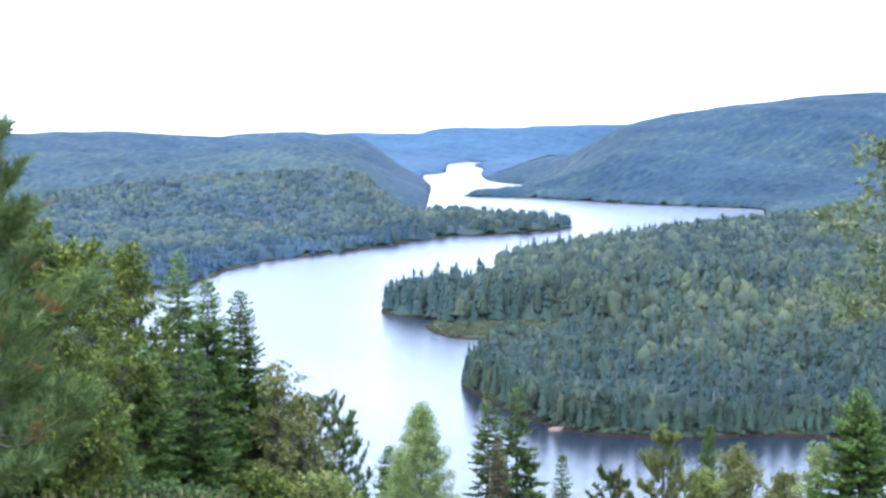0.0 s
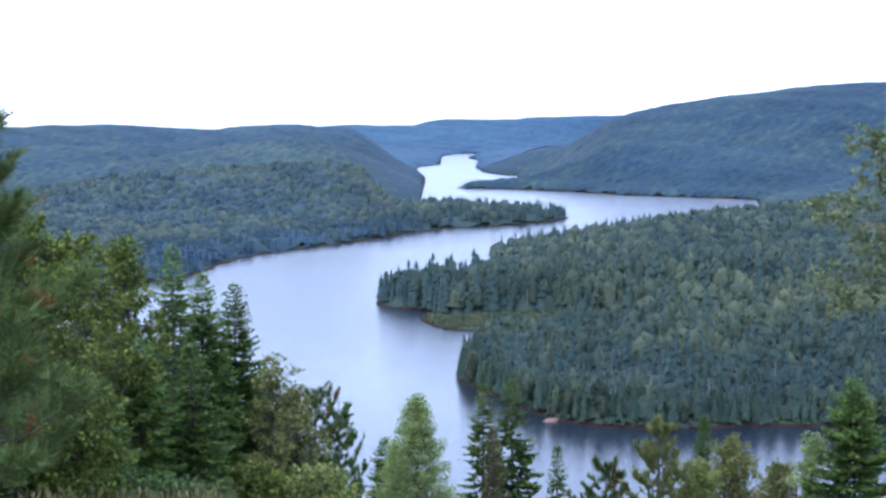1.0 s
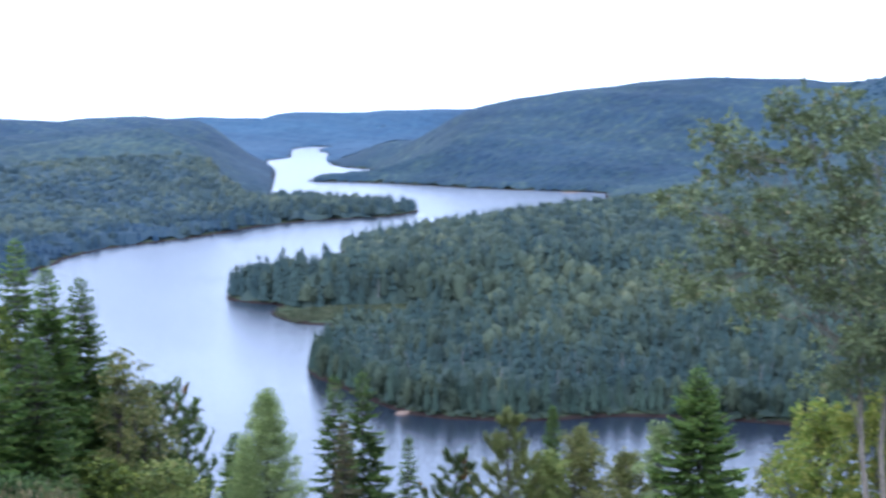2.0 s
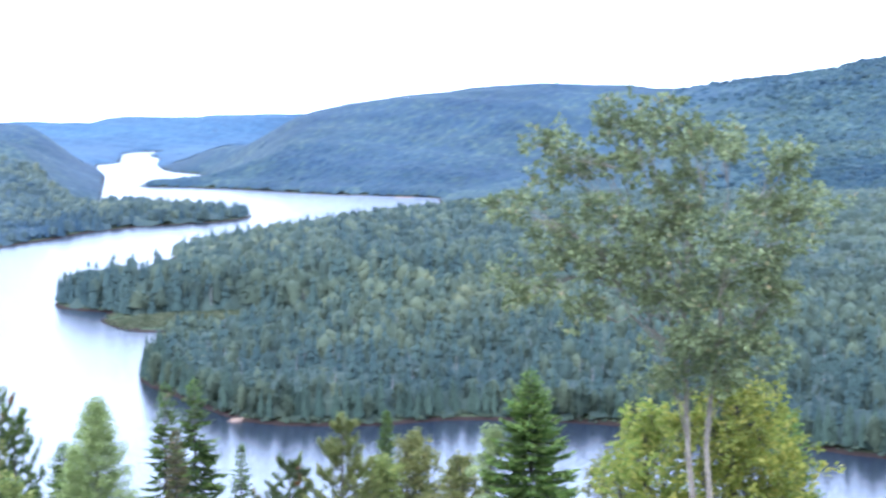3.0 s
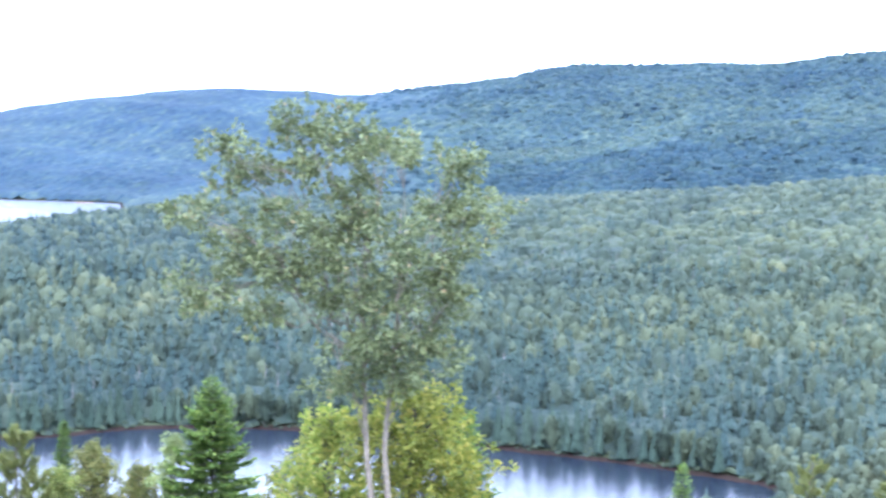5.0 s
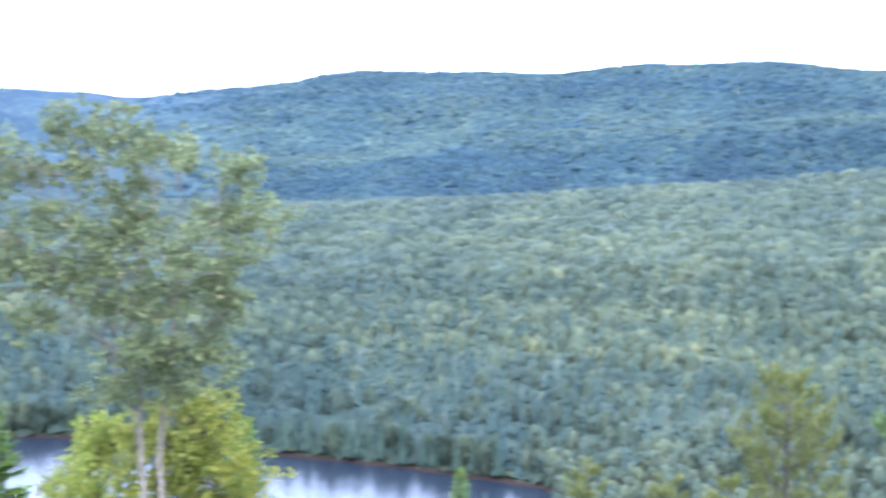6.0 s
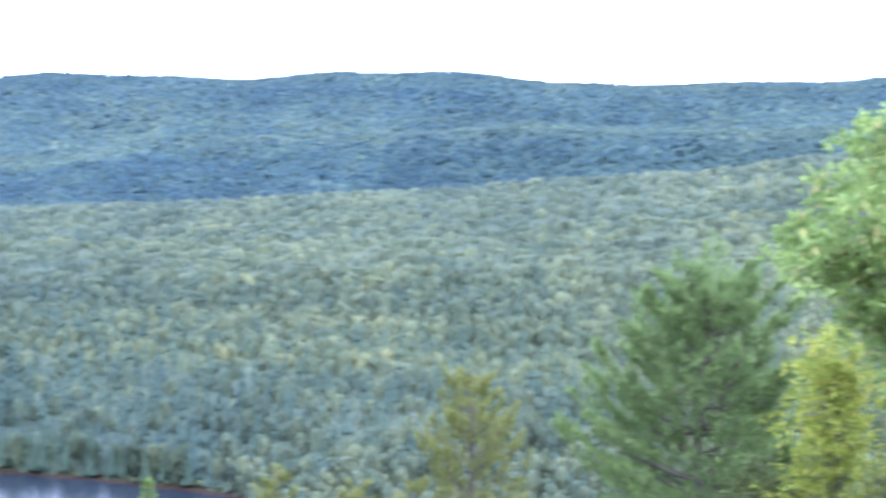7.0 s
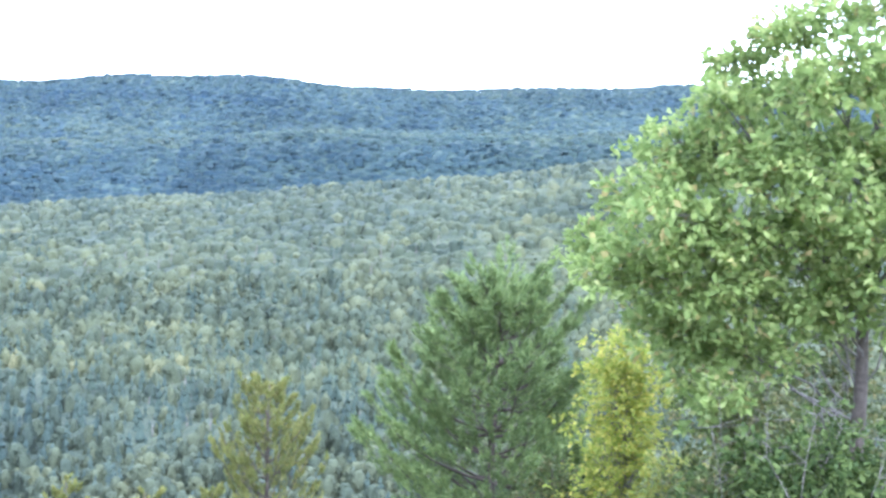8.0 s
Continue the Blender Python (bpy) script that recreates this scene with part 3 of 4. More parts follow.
def woods(name, label, near, far, gap, leaf_t, cone_t, tall, keep=None, uneven=0.14, soft=False, wide=1.12, mats=(WOODS_FIR, WOODS_LEAF)):
    x, y, sd = scatter(rng, near, far, gap)
    if keep is not None:
        ok = keep(x, y, sd)
        x, y, sd = x[ok], y[ok], sd[ok]
    z = land(x, y, sd) - 0.3
    fir = rng.uniform(size=len(x)) < conifer_share(x, y, sd)
    edge = 0.88 + 0.12 * step(1, 22, sd)
    point = (1 - step(120, 260, x)) * step(600, 700, y) * (1 - step(1370, 1450, y)) * step(-60, -30, x)
    low = scrub_flat(x, y)
    grow = np.minimum(np.exp(rng.normal(size=len(x)) * uneven * (0.5 + 0.5 * step(8, 40, sd))), 1.0 + 1.7 * uneven) * edge * (1 + (0.34 + 0.12 * fir) * point) * (1 - 0.36 * low)
    tint = tone(x, y, sd, 0.15 - 0.05 * step(200, 350, x))
    # painted haze deepens towards the far hills, stronger on the conifers
    haze = haze_share(x, y) * (1.12 - 0.5 * tint) * np.where(fir, 1.22 - 0.12 * step(200, 350, x), 0.82 + 0.12 * step(200, 350, x))
    for kind, sel, templates, mat in (("conifers", fir, cone_t, mats[0]), ("hardwoods", ~fir, leaf_t, mats[1])):
        g = Geo()
        h = tall * grow[sel] * (1.02 if kind == "conifers" else 0.92)
        w = h * (rng.uniform(0.85, 1.3, int(sel.sum())) if kind == "conifers" else rng.uniform(0.44, 0.72, int(sel.sum())))
        w = w * (0.74 + 0.32 * step(430, 600, np.hypot(x[sel], y[sel])))
        w = w * (1 + 0.5 * low[sel]) * (1 - 0.3 * point[sel])
        w = np.maximum(w, gap * wide * (1.0 if kind == "hardwoods" else 1.2 - 0.35 * point[sel]))
        spread(g, templates, x[sel], y[sel], z[sel], h, w, tint[sel], haze[sel], rng)
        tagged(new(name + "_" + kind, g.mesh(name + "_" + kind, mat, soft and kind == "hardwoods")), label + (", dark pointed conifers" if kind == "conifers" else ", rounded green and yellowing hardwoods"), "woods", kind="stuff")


def ground_at(x, y):
    return float(land(np.array([x]), np.array([y]))[0])


def single(x, y, sd):
    """The belt along the front of the peninsula, whose trees stand as things of their own."""
    return (sd < 7) & (np.hypot(x, y) < 520) & (x > 0) & (x < 200) & (y > 300)


def canopy(name, label, az0, az1, az_step, near, far, ratio, lift, rough, mat, keep=None, calm=0.3, edge=4.0):
    """The closed roof of the woods: one uneven sheet over the land that dips to the ground at the water."""
    az = np.radians(np.arange(az0, az1, az_step))
    r = near * ratio ** np.arange(int(math.log(far / near) / math.log(ratio)) + 1)
    A, R = np.meshgrid(az, r, indexing="ij")
    A = A + rng.uniform(-0.35, 0.35, A.shape) * radians(az_step)
    R = R * (1 + rng.uniform(-0.35, 0.35, R.shape) * (ratio - 1))
    x, y = (R * np.sin(A)).ravel(), (R * np.cos(A)).ravel()
    sd = shore_distance(x, y)
    marsh = in_marsh(x, y, 2.0)
    lift = lift * (1 + 0.36 * (x < 0.33 * y) * step(1340, 1400, R.ravel()) * (1 - step(2440, 2520, R.ravel())))
    lift = lift * (1 - 0.15 * step(640, 760, R.ravel()))
    lift = lift * (1 - 0.78 * scrub_flat(x, y)) * (1 + 0.16 * step(40, 100, sd) * step(150, 300, x) * (1 - step(640, 760, R.ravel())))
    rise = lift * step(1.0, edge * lift, sd) + rng.normal(size=len(x)) * rough * (1 - 0.6 * step(1500, 2300, R.ravel())) * step(3, 9, sd) * (0.6 + 0.8 * patchy(x, y, 80.0, 1.0))
    z = land(x, y, sd) + np.where(marsh, -1.5, np.where(sd > 1.5, np.maximum(rise, -0.3), -0.4))
    tint = tone(x, y, sd, calm)
    haze = haze_share(x, y) * (1.12 - 0.5 * tint)
    n, k = A.shape
    i, j = np.meshgrid(np.arange(n - 1), np.arange(k - 1), indexing="ij")
    p, q = i * k + j, (i + 1) * k + j
    f = np.concatenate([np.stack([p, q + 1, p + 1], -1).reshape(-1, 3), np.stack([p, q, q + 1], -1).reshape(-1, 3)])
    dry = (sd[f] > 0.5).all(1)
    if keep is not None:
        dry &= keep(x, y)[f].all(1)
    g = Geo()
    g.add(np.stack([x, y, z], -1), f[dry], tint, haze)
    tagged(new(name, g.mesh(name, mat, True)), label, "woods", kind="stuff")


def beyond(x, y):
    return (y > 280) & (x > -60) | (x > 60 + 0.3 * y) | (np.hypot(x, y) > 720)


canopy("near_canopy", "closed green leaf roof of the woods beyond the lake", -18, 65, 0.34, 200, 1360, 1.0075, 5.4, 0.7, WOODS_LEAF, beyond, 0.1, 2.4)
canopy("hill_canopy", "leaf roof of the hillside woods, turned blue-green by painted haze", -18, 65, 0.15, 1345, 2520, 1.0045, 4.3, 0.8, HILL_LEAF, lambda x, y: (np.hypot(x, y) < 2360) | (x < 260))
canopy("ridge_canopy", "leaf roof of the farthest ridges, coloured blue for haze", -18, 21, 0.15, 2470, 4500, 1.005, 5.6, 1.0, RIDGE_HAZE)
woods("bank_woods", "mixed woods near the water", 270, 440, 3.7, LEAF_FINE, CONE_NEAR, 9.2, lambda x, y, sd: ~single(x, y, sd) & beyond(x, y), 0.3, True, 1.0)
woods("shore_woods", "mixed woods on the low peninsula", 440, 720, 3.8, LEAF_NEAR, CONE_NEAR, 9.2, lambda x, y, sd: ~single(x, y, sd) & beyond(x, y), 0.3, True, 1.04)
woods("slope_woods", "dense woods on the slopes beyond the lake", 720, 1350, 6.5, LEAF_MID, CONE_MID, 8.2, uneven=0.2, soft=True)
woods("hill_woods", "treetops on the hillsides, turned blue-green by painted haze", 1350, 2500, 8.8, LEAF_TOP, LEAF_TOP, 7.0, lambda x, y, sd: (np.hypot(x, y) < 2330) & (x > (0.33 + rng.uniform(size=len(x)) ** 0.7 * 0.11) * y), 0.16, True, 1.12, (HILL_FIR, HILL_LEAF))


# the front row along the peninsula, one by one
def shore_tree(name, label, category, template, height, wide, mat, tint):
    ob = tagged(new(name), label, category, "trees along the peninsula's shore")
    t = Geo()
    tube(t, [(0, 0, -0.4), (0.05, 0.02, height * 0.4), (0.02, 0.06, height * 0.85)], [0.14, 0.10, 0.03], 6)
    part("trunk", t, BARK, ob)
    v, f = template
    g = Geo()
    g.add(v * np.array([wide, wide, height]), f, np.full(len(v), tint), np.full(len(v), 0.05))
    part("crown", g, mat, ob)
    return ob


models = []
for i in range(4):
    models.append((shore_tree("shore_conifer", "dark conifer at the water's edge", "conifer", cone_template(rng, 9, 9, 0.17), 10.0, 10.0, WOODS_FIR, 0.0 + 0.11 * i), 0.62))
for i in range(4):
    models.append((shore_tree("shore_hardwood", "rounded green tree at the water's edge", "tree", crown_template(rng, 5, 8, 90, 0.16, 0.35, 0.8), 8.8, 4.8, WOODS_LEAF, 0.05 + 0.15 * i), 0.38))
red_maple = shore_tree("red_maple", "small red autumn maple at the wood's edge", "tree", crown_template(rng, 5, 8, 60, 0.15), 3.6, 3.0, RED, 0.5)
red_maple.matrix_basis = pose(243.2, 307.4, ground_at(243.2, 307.4) + 0.4)
del red_maple["group"]
sx, sy, ssd = scatter(rng, 300, 520, 3.3)
front = single(sx, sy, ssd)
sx, sy, ssd = sx[front], sy[front], ssd[front]
sz = land(sx, sy, ssd)
for k in range(min(280, len(sx))):
    i = rng.integers(0, 4) + (0 if rng.uniform() < 0.7 else 4)
    ob, size = models[i][0], rng.uniform(0.78, 1.15)
    spot = pose(sx[k], sy[k], sz[k] - 0.1, 0, 0, rng.uniform(0, 360)) @ Matrix.Diagonal((size, size, size * rng.uniform(0.9, 1.15), 1))
    made = copy_thing(ob, spot)
    made.matrix_basis = spot
for ob, _ in models:
    k = rng.integers(0, len(sx))
    ob.matrix_basis = pose(sx[k] + 1.5, sy[k] + 2.0, ground_at(sx[k] + 1.5, sy[k] + 2.0) - 0.1)

# bleached dead trees on the lower slopes
dx, dy, dsd = scatter(rng, 330, 800, 11.0, 3, 50)
some = (rng.uniform(size=len(dx)) < 0.42) & (dsd > 6) & (scrub_flat(dx, dy) < 0.3)
dx, dy, dsd = dx[some], dy[some], dsd[some]
DEAD_TREE = [cone_template(rng, 5, 5, 0.045) for _ in range(3)]
g = Geo()
dh = rng.uniform(7.5, 11, len(dx))
spread(g, DEAD_TREE, dx, dy, land(dx, dy, dsd), dh, dh, dh * 0, dh * 0, rng)
tagged(new("dead_trees", g.mesh("dead_trees", DEAD)), "bleached grey dead trees standing among the green", "dead tree", kind="stuff")

# alder scrub between the woods and the bank
bx, by, bsd = scatter(rng, 300, 800, 2.0, -6, 40)
low = (bsd < 5.5)
bx, by, bsd = bx[low], by[low], bsd[low]
g = Geo()
bh = rng.uniform(0.5, 1.5, len(bx)) ** 1.2
spread(g, LEAF_MID, bx, by, land(bx, by, bsd) - 0.1, bh, 0.5 + bh * rng.uniform(0.7, 1.1, len(bx)), rng.uniform(0.0, 0.3, len(bx)), bh * 0, rng)
tagged(new("shore_scrub", g.mesh("shore_scrub", WOODS_LEAF)), "low green scrub along the earth bank", "scrub", kind="stuff")

# the marsh between the two points of the peninsula
mx, my = rng.uniform(-20, 90, 22000), rng.uniform(556, 674, 22000)
msd = shore_distance(mx, my)
wet = in_marsh(mx, my, -4.0) & (msd > 0.4)
mx, my, msd = mx[wet], my[wet], msd[wet]
g = Geo()
mz = land(mx, my, msd)
leaves(g, np.stack([mx, my, mz], -1), rng.normal(size=(len(mx), 3)) * 0.35 + np.array([0, 0, 1.0]), rng.uniform(0.5, 1.1, len(mx)), 1.1, rng)
tagged(new("marsh_grass", g.mesh("marsh_grass", GRASS)), "tan and green marsh grass on the low point", "grass", kind="stuff")


def sand_patch(x, y, along, across, turn):
    g = Geo()
    a = np.linspace(0, 2 * np.pi, 25)[:-1]
    lump = 1 + 0.18 * np.sin(3 * a + 1) + 0.1 * np.sin(7 * a)
    c, s = math.cos(turn), math.sin(turn)
    rings = [np.array([[0, 0, 0.75]])]
    for k, z in ((0.5, 0.65), (1.0, -0.3)):
        rings.append(np.stack([along * k * lump * np.cos(a), across * k * lump * np.sin(a), np.full(24, z)], -1))
    v = np.concatenate(rings)
    v = np.stack([x + v[:, 0] * c - v[:, 1] * s, y + v[:, 0] * s + v[:, 1] * c, v[:, 2]], -1)
    f = [(0, 1 + i, 1 + (i + 1) % 24) for i in range(24)]
    for i in range(24):
        p, q = 1 + i, 1 + (i + 1) % 24
        f += [(p, p + 24, q + 24), (p, q + 24, q)]
    g.add(v, f)
    return tagged(new("sand_patch", g.mesh("sand_patch", SAND, True)), "small pale sand patch on the bank", "sand", kind="structure")


sand_patch(30.0, 428.0, 3.0, 1.6, 0.3)
sand_patch(13.0, 470.0, 2.2, 1.2, 1.2)
sand_patch(272.0, 1572.0, 11.0, 5.0, 0.0)


# ---- the trees below the lookout ----
def stand(name, label, category, heading, far, top):
    """An empty at the foot of a tree, so many metres off on that heading; gives it and the tree's height."""
    x, y = far * math.sin(radians(heading)), far * math.cos(radians(heading))
    z = ground_at(x, y)
    ob = tagged(new(name), label, category)
    ob.location = (x, y, z - 0.05)
    ob.rotation_euler = (0, 0, radians(-heading))
    return ob, top - z + 0.05


def wander(rng, start, end, n, jitter, sag=0.0):
    t = np.linspace(0, 1, n)[:, None]
    p = np.asarray(start)[None] * (1 - t) + np.asarray(end)[None] * t
    p = p + rng.normal(size=(n, 3)) * jitter * np.sin(np.pi * t)
    p[:, 2] += sag * np.sin(np.pi * t[:, 0])
    return p


def conifer(name, label, heading, far, top, wide, mat, seed, bare=0.06, droop=0.25, thin=1.0, trunk_mat=None, step_up=0.30, spray=0.34, gaps=0.08, deep=10.0, wispy=0.0):
    """Spruce or fir: whorls of drooping sprays round a straight stem. wide: half its width five metres below the tip; deep: how far down the crown goes; wispy: how far its needles stray from the limbs."""
    rng = np.random.default_rng(seed)
    ob, h = stand(name, label, "conifer", heading, far, top)
    t = Geo()
    tube(t, wander(rng, (0, 0, -0.3), (0, 0, h * 0.98), 9, 0.02), np.linspace(0.02 * h * 0.62 + 0.03, 0.012, 9), 7)
    g = Geo()
    bare = max(bare, 1 - deep / h)
    z = h * bare
    at, way, size = [], [], []
    while z < h * 0.995:
        u = (z - h * bare) / (h * (1 - bare))
        reach = 1.3 * min(wide * ((h - z) / 5) ** 0.72, 1.7 * wide) + 0.05
        n = rng.integers(7, 11)
        a0 = rng.uniform(0, 6.28)
        for k in range(n):
            if rng.uniform() < gaps:
                continue
            a = a0 + k * 6.283 / n + rng.normal() * 0.2
            ln = reach * rng.uniform(0.68, 1.15)
            rise = 0.5 * u ** 2 - droop * (1 - u) + rng.normal() * 0.07
            out = np.array([math.cos(a), math.sin(a), 0.0])
            end = out * ln + np.array([0, 0, rise * ln])
            if ln > 0.5:
                tube(t, [(0, 0, z), (end[0] * 0.5, end[1] * 0.5, z + end[2] * 0.6), (end[0] * 0.9, end[1] * 0.9, z + end[2] * 0.9)], [0.018, 0.012, 0.004], 3)
            m = max(8, int(ln * 31 * thin))
            f = np.sort(rng.uniform(0.08, 1.0, m)) ** 0.8
            pos = np.stack([end[0] * f, end[1] * f, z + end[2] * f - 0.10 * ln * np.sin(np.pi * f)], -1)
            side = np.array([-math.sin(a), math.cos(a), 0.0])
            sgn = np.where(np.arange(m) % 2 == 0, 1.0, -1.0)[:, None]
            d = out[None] * 0.8 + side[None] * sgn * rng.uniform(0.35, 1.0, (m, 1)) * (1.1 - f[:, None] * 0.6) + np.array([[0, 0, 1.0]]) * rng.normal(-0.06, 0.12, (m, 1))
            at.append(pos)
            way.append(d)
            size.append(np.clip(0.5 * ln * (1.1 - f), 0.13, spray))
        z += step_up * rng.uniform(0.7, 1.2) * (0.45 + 0.6 * (1 - u))
    at, way, size = np.concatenate(at), np.concatenate(way), np.concatenate(size)
    if wispy:
        at, way = at + rng.normal(size=at.shape) * wispy, way + rng.normal(size=way.shape) * 0.7
    leaves(g, at, way, size, size * 0.62, rng, 0.2, 0.0 if wispy else 1.1)
    up = np.stack([rng.normal(size=26) * 0.05, rng.normal(size=26) * 0.05, h * rng.uniform(0.93, 1.0, 26)], -1)
    leaves(g, up, rng.normal(size=(26, 3)) * 0.5 + np.array([0, 0, 1.0]), 0.16, 0.05, rng)
    part("trunk", t, trunk_mat or BARK, ob)
    part("crown", g, mat, ob)
    return ob


def pine(name, label, heading, far, top, wide, mat, seed, limbs=46, shoots=18, tuft=0.17, bare=0.15, lean=0.0, rise=0.45, needle=0.010, shape=0.8, deep=9.0, whorl=5, leaders=0):
    """Pine: whorls of limbs that sag and then sweep up, with brushes of long needles on the side shoots. wide: half its width five metres below the tip."""
    rng = np.random.default_rng(seed)
    ob, h = stand(name, label, "pine", heading, far, top)
    t, g = Geo(), Geo()
    spine = wander(rng, (0, 0, -0.3), (lean, 0, h * 0.97), 9, 0.05)
    tube(t, spine, np.linspace(0.045 + 0.012 * h, 0.015, 9), 8)
    bare = max(bare, 1 - deep / h)
    tiers = max(3, limbs // whorl)
    grow = [(tier, k) for tier in range(tiers) for k in range(whorl)] + [(tiers - 1 - k % 2, k) for k in range(leaders)]
    at, way = [], []
    for n, (tier, k) in enumerate(grow):
        upright = n >= tiers * whorl
        u = (tier + rng.uniform(-0.15, 0.25)) / tiers
        z = h * (bare + (0.97 - bare) * min(max(u, 0.0), 0.98))
        a = (k + 0.37 * tier) * 2 * math.pi / whorl + rng.normal() * 0.3
        ln = wide * (max(0.0, 0.98 * h - z) / 5) ** shape * rng.uniform(0.62, 1.15) + 0.15
        lift = ln * (rise + 0.5 * u) * rng.uniform(0.5, 1.3)
        if upright:
            ln, lift = rng.uniform(0.4, 1.0), rng.uniform(0.5, 1.0)
        foot = np.array([np.interp(z, spine[:, 2], spine[:, 0]), np.interp(z, spine[:, 2], spine[:, 1]), z])
        end = foot + np.array([math.cos(a) * ln, math.sin(a) * ln, lift])
        path = wander(rng, foot, end, 7, 0.03 * ln, -0.16 * ln)
        b = Geo() if far <= 50 else t
        tube(b, path, np.linspace(0.012 + 0.012 * ln, 0.005, 7), 4)
        m = max(5, int(shoots * (1.5 if far > 60 else 1.0) * (0.3 + 0.7 * ln / wide)))
        f = np.append(0.22 + 0.78 * rng.uniform(0, 1, m - 1) ** 0.8, 1.0)
        base = np.stack([np.interp(f, np.linspace(0, 1, 7), path[:, i]) for i in range(3)], -1)
        out = unit(end - foot)
        across = unit(np.cross(out, np.array([0, 0, 1.0])))
        sway = rng.uniform(-1, 1, (m, 1)) * (1.12 - f[:, None]) * 0.55 * ln
        tip = base + across * sway + out * np.abs(sway) * 0.5 + np.array([0, 0, 1.0]) * (np.abs(sway) * 0.22 + rng.normal(size=(m, 1)) * 0.05)
        for p, q in zip(base[::2], tip[::2]):
            tube(b, [p, q], [0.008, 0.004], 3)
        d = unit(out * 0.75 + across * np.sign(sway) * 0.45 + np.array([0, 0, 0.55]) + rng.normal(size=(m, 3)) * 0.22)
        c = 26
        along = np.tile(np.linspace(-0.2, 1, c), m)[:, None] * np.repeat(rng.uniform(0.8, 1.5, m) * tuft, c)[:, None]
        at.append(np.repeat(tip, c, 0) + np.repeat(d, c, 0) * along + rng.normal(size=(m * c, 3)) * tuft * 0.06)
        way.append(np.repeat(d, c, 0) * 0.9 + rng.normal(size=(m * c, 3)) * 0.42)
        if far <= 50:
            part("limb", b, BARK, ob)
    needles(g, np.concatenate(at), np.concatenate(way), tuft * (1.2 if far > 60 else 1.0), needle * (4.2 if far > 60 else 3.0), rng)
    part("trunk", t, BARK, ob)
    part("crown", g, mat, ob)
    return ob


def broadleaf(name, label, heading, far, top, wide, mat, seed, low=0.25, stems=1, boughs=16, clusters=14, leaf=0.160, per=9, bough=0.0, places=None, bark_mat=None, stout=0.016, spread_out=1.0, form=0.75, fork=0.3, conical=False, deep=9.0, layered=0.45, twigs=True, roomy=1.0, trunk_mat=None, fore=0.0, clump=0.4, stem_at=0.0, slim=1.0):
    """Broadleaf tree: stems, limbs to each bough, and separate sprays of leaves at the twig ends. clump: the size of a spray beside its bough; places: boughs as (across, above the foot, size)."""
    rng = np.random.default_rng(seed)
    ob, h = stand(name, label, "tree", heading, far, top)
    t, g = Geo(), Geo()
    low = max(low, 1 - deep / h)
    if places is None:
        pts = []
        for i in range(boughs):
            u = (i + rng.uniform(0, 1)) / boughs
            zz = h * (low + (0.93 - low) * u)
            ring = wide * max(0.12, 1 - abs((u - 0.35) / 0.66) ** 2.2) ** form * rng.uniform(0.35, 0.9)
            if conical:
                ring = wide * (1 - u) ** 1.0 * rng.uniform(0.3, 0.95)
            a = i * 2.4 + rng.normal() * 0.5
            pts.append((ring * math.cos(a), ring * math.sin(a), zz, (bough or wide * 0.42) * rng.uniform(0.75, 1.2)))
        pts.append((0, 0, h * 0.95, (bough or wide * 0.42) * 0.7))
    else:
        pts = [(u, (rng.normal() * 0.15 - 0.22) * wide - fore * (0.95 * h - v), v, s * roomy) for u, v, s in places]
    stem_ends = []
    for i in range(stems):
        off = (i - (stems - 1) / 2) * 0.34 * spread_out
        tops = np.array([off * 2.2 + stem_at * 0.5, rng.normal() * 0.1, h * (0.78 if stems > 1 else 0.9)])
        path = wander(rng, (off * 0.25 + stem_at, 0, -0.3), tops, 10, 0.05 * (1 if h < 8 else 1.5))
        path[1:4, 0] += off * np.array([0.35, 0.5, 0.35])
        tube(t, path, np.linspace(stout * h, 0.018, 10), 8)
        stem_ends.append(path)
    part("trunk", t, trunk_mat or bark_mat or BARK, ob)
    for px, py, pz, s in pts:
        path = stem_ends[int(rng.integers(0, stems))] if stems > 1 and abs(px) < 0.3 else stem_ends[0 if px < 0 else -1]
        zf = max(h * fork * rng.uniform(0.8, 1.4), pz - 0.35 * h * rng.uniform(0.5, 1.1) - 0.5 * math.hypot(px, py))
        zf = min(zf, h * 0.75, pz - 0.1 * h)
        foot = np.array([np.interp(zf, path[:, 2], path[:, 0]), np.interp(zf, path[:, 2], path[:, 1]), zf])
        end = np.array([px, py, pz])
        limb = wander(rng, foot, end, 7, 0.05 * np.linalg.norm(end - foot), 0.06 * np.linalg.norm(end - foot))
        b = Geo()
        tube(b, limb, slim * np.linspace(min(stout * h * 0.30, 0.034), 0.010, 7), 5)
        n = max(4, int((1.5 if far < 58 else 2.1) * clusters * (s / (wide * 0.42)) ** 1.4)) if places is None else max(5, int(clusters * s * s))
        sprays = (8 if places is None else 17) + int(rng.integers(0, 4))
        flat = np.array([1.0, 1.0, max(0.35, min(1.0, 1.3 * layered))])
        q = end + unit(rng.normal(size=(sprays, 3))) * rng.uniform(0.3, 1.35 if places is None else 1.18, (sprays, 1)) * s * flat
        q[0] = end
        for tip in q[::2] if twigs else q[:0]:
            tube(b, [limb[4], (limb[5] + tip) / 2 + rng.normal(size=3) * 0.05, tip], [0.010 * slim, 0.007 * slim, 0.004], 3)
        part("limb", b, bark_mat or BARK, ob)
        own = rng.integers(0, sprays, n)
        off = np.clip(rng.normal(size=(n, 3)), -1.8, 1.8) * s * clump * np.array([0.75, 0.75, 0.5])
        d = unit(off + 0.6 * (q[own] - end) + np.array([0, 0, 0.05 * s])) * 0.6
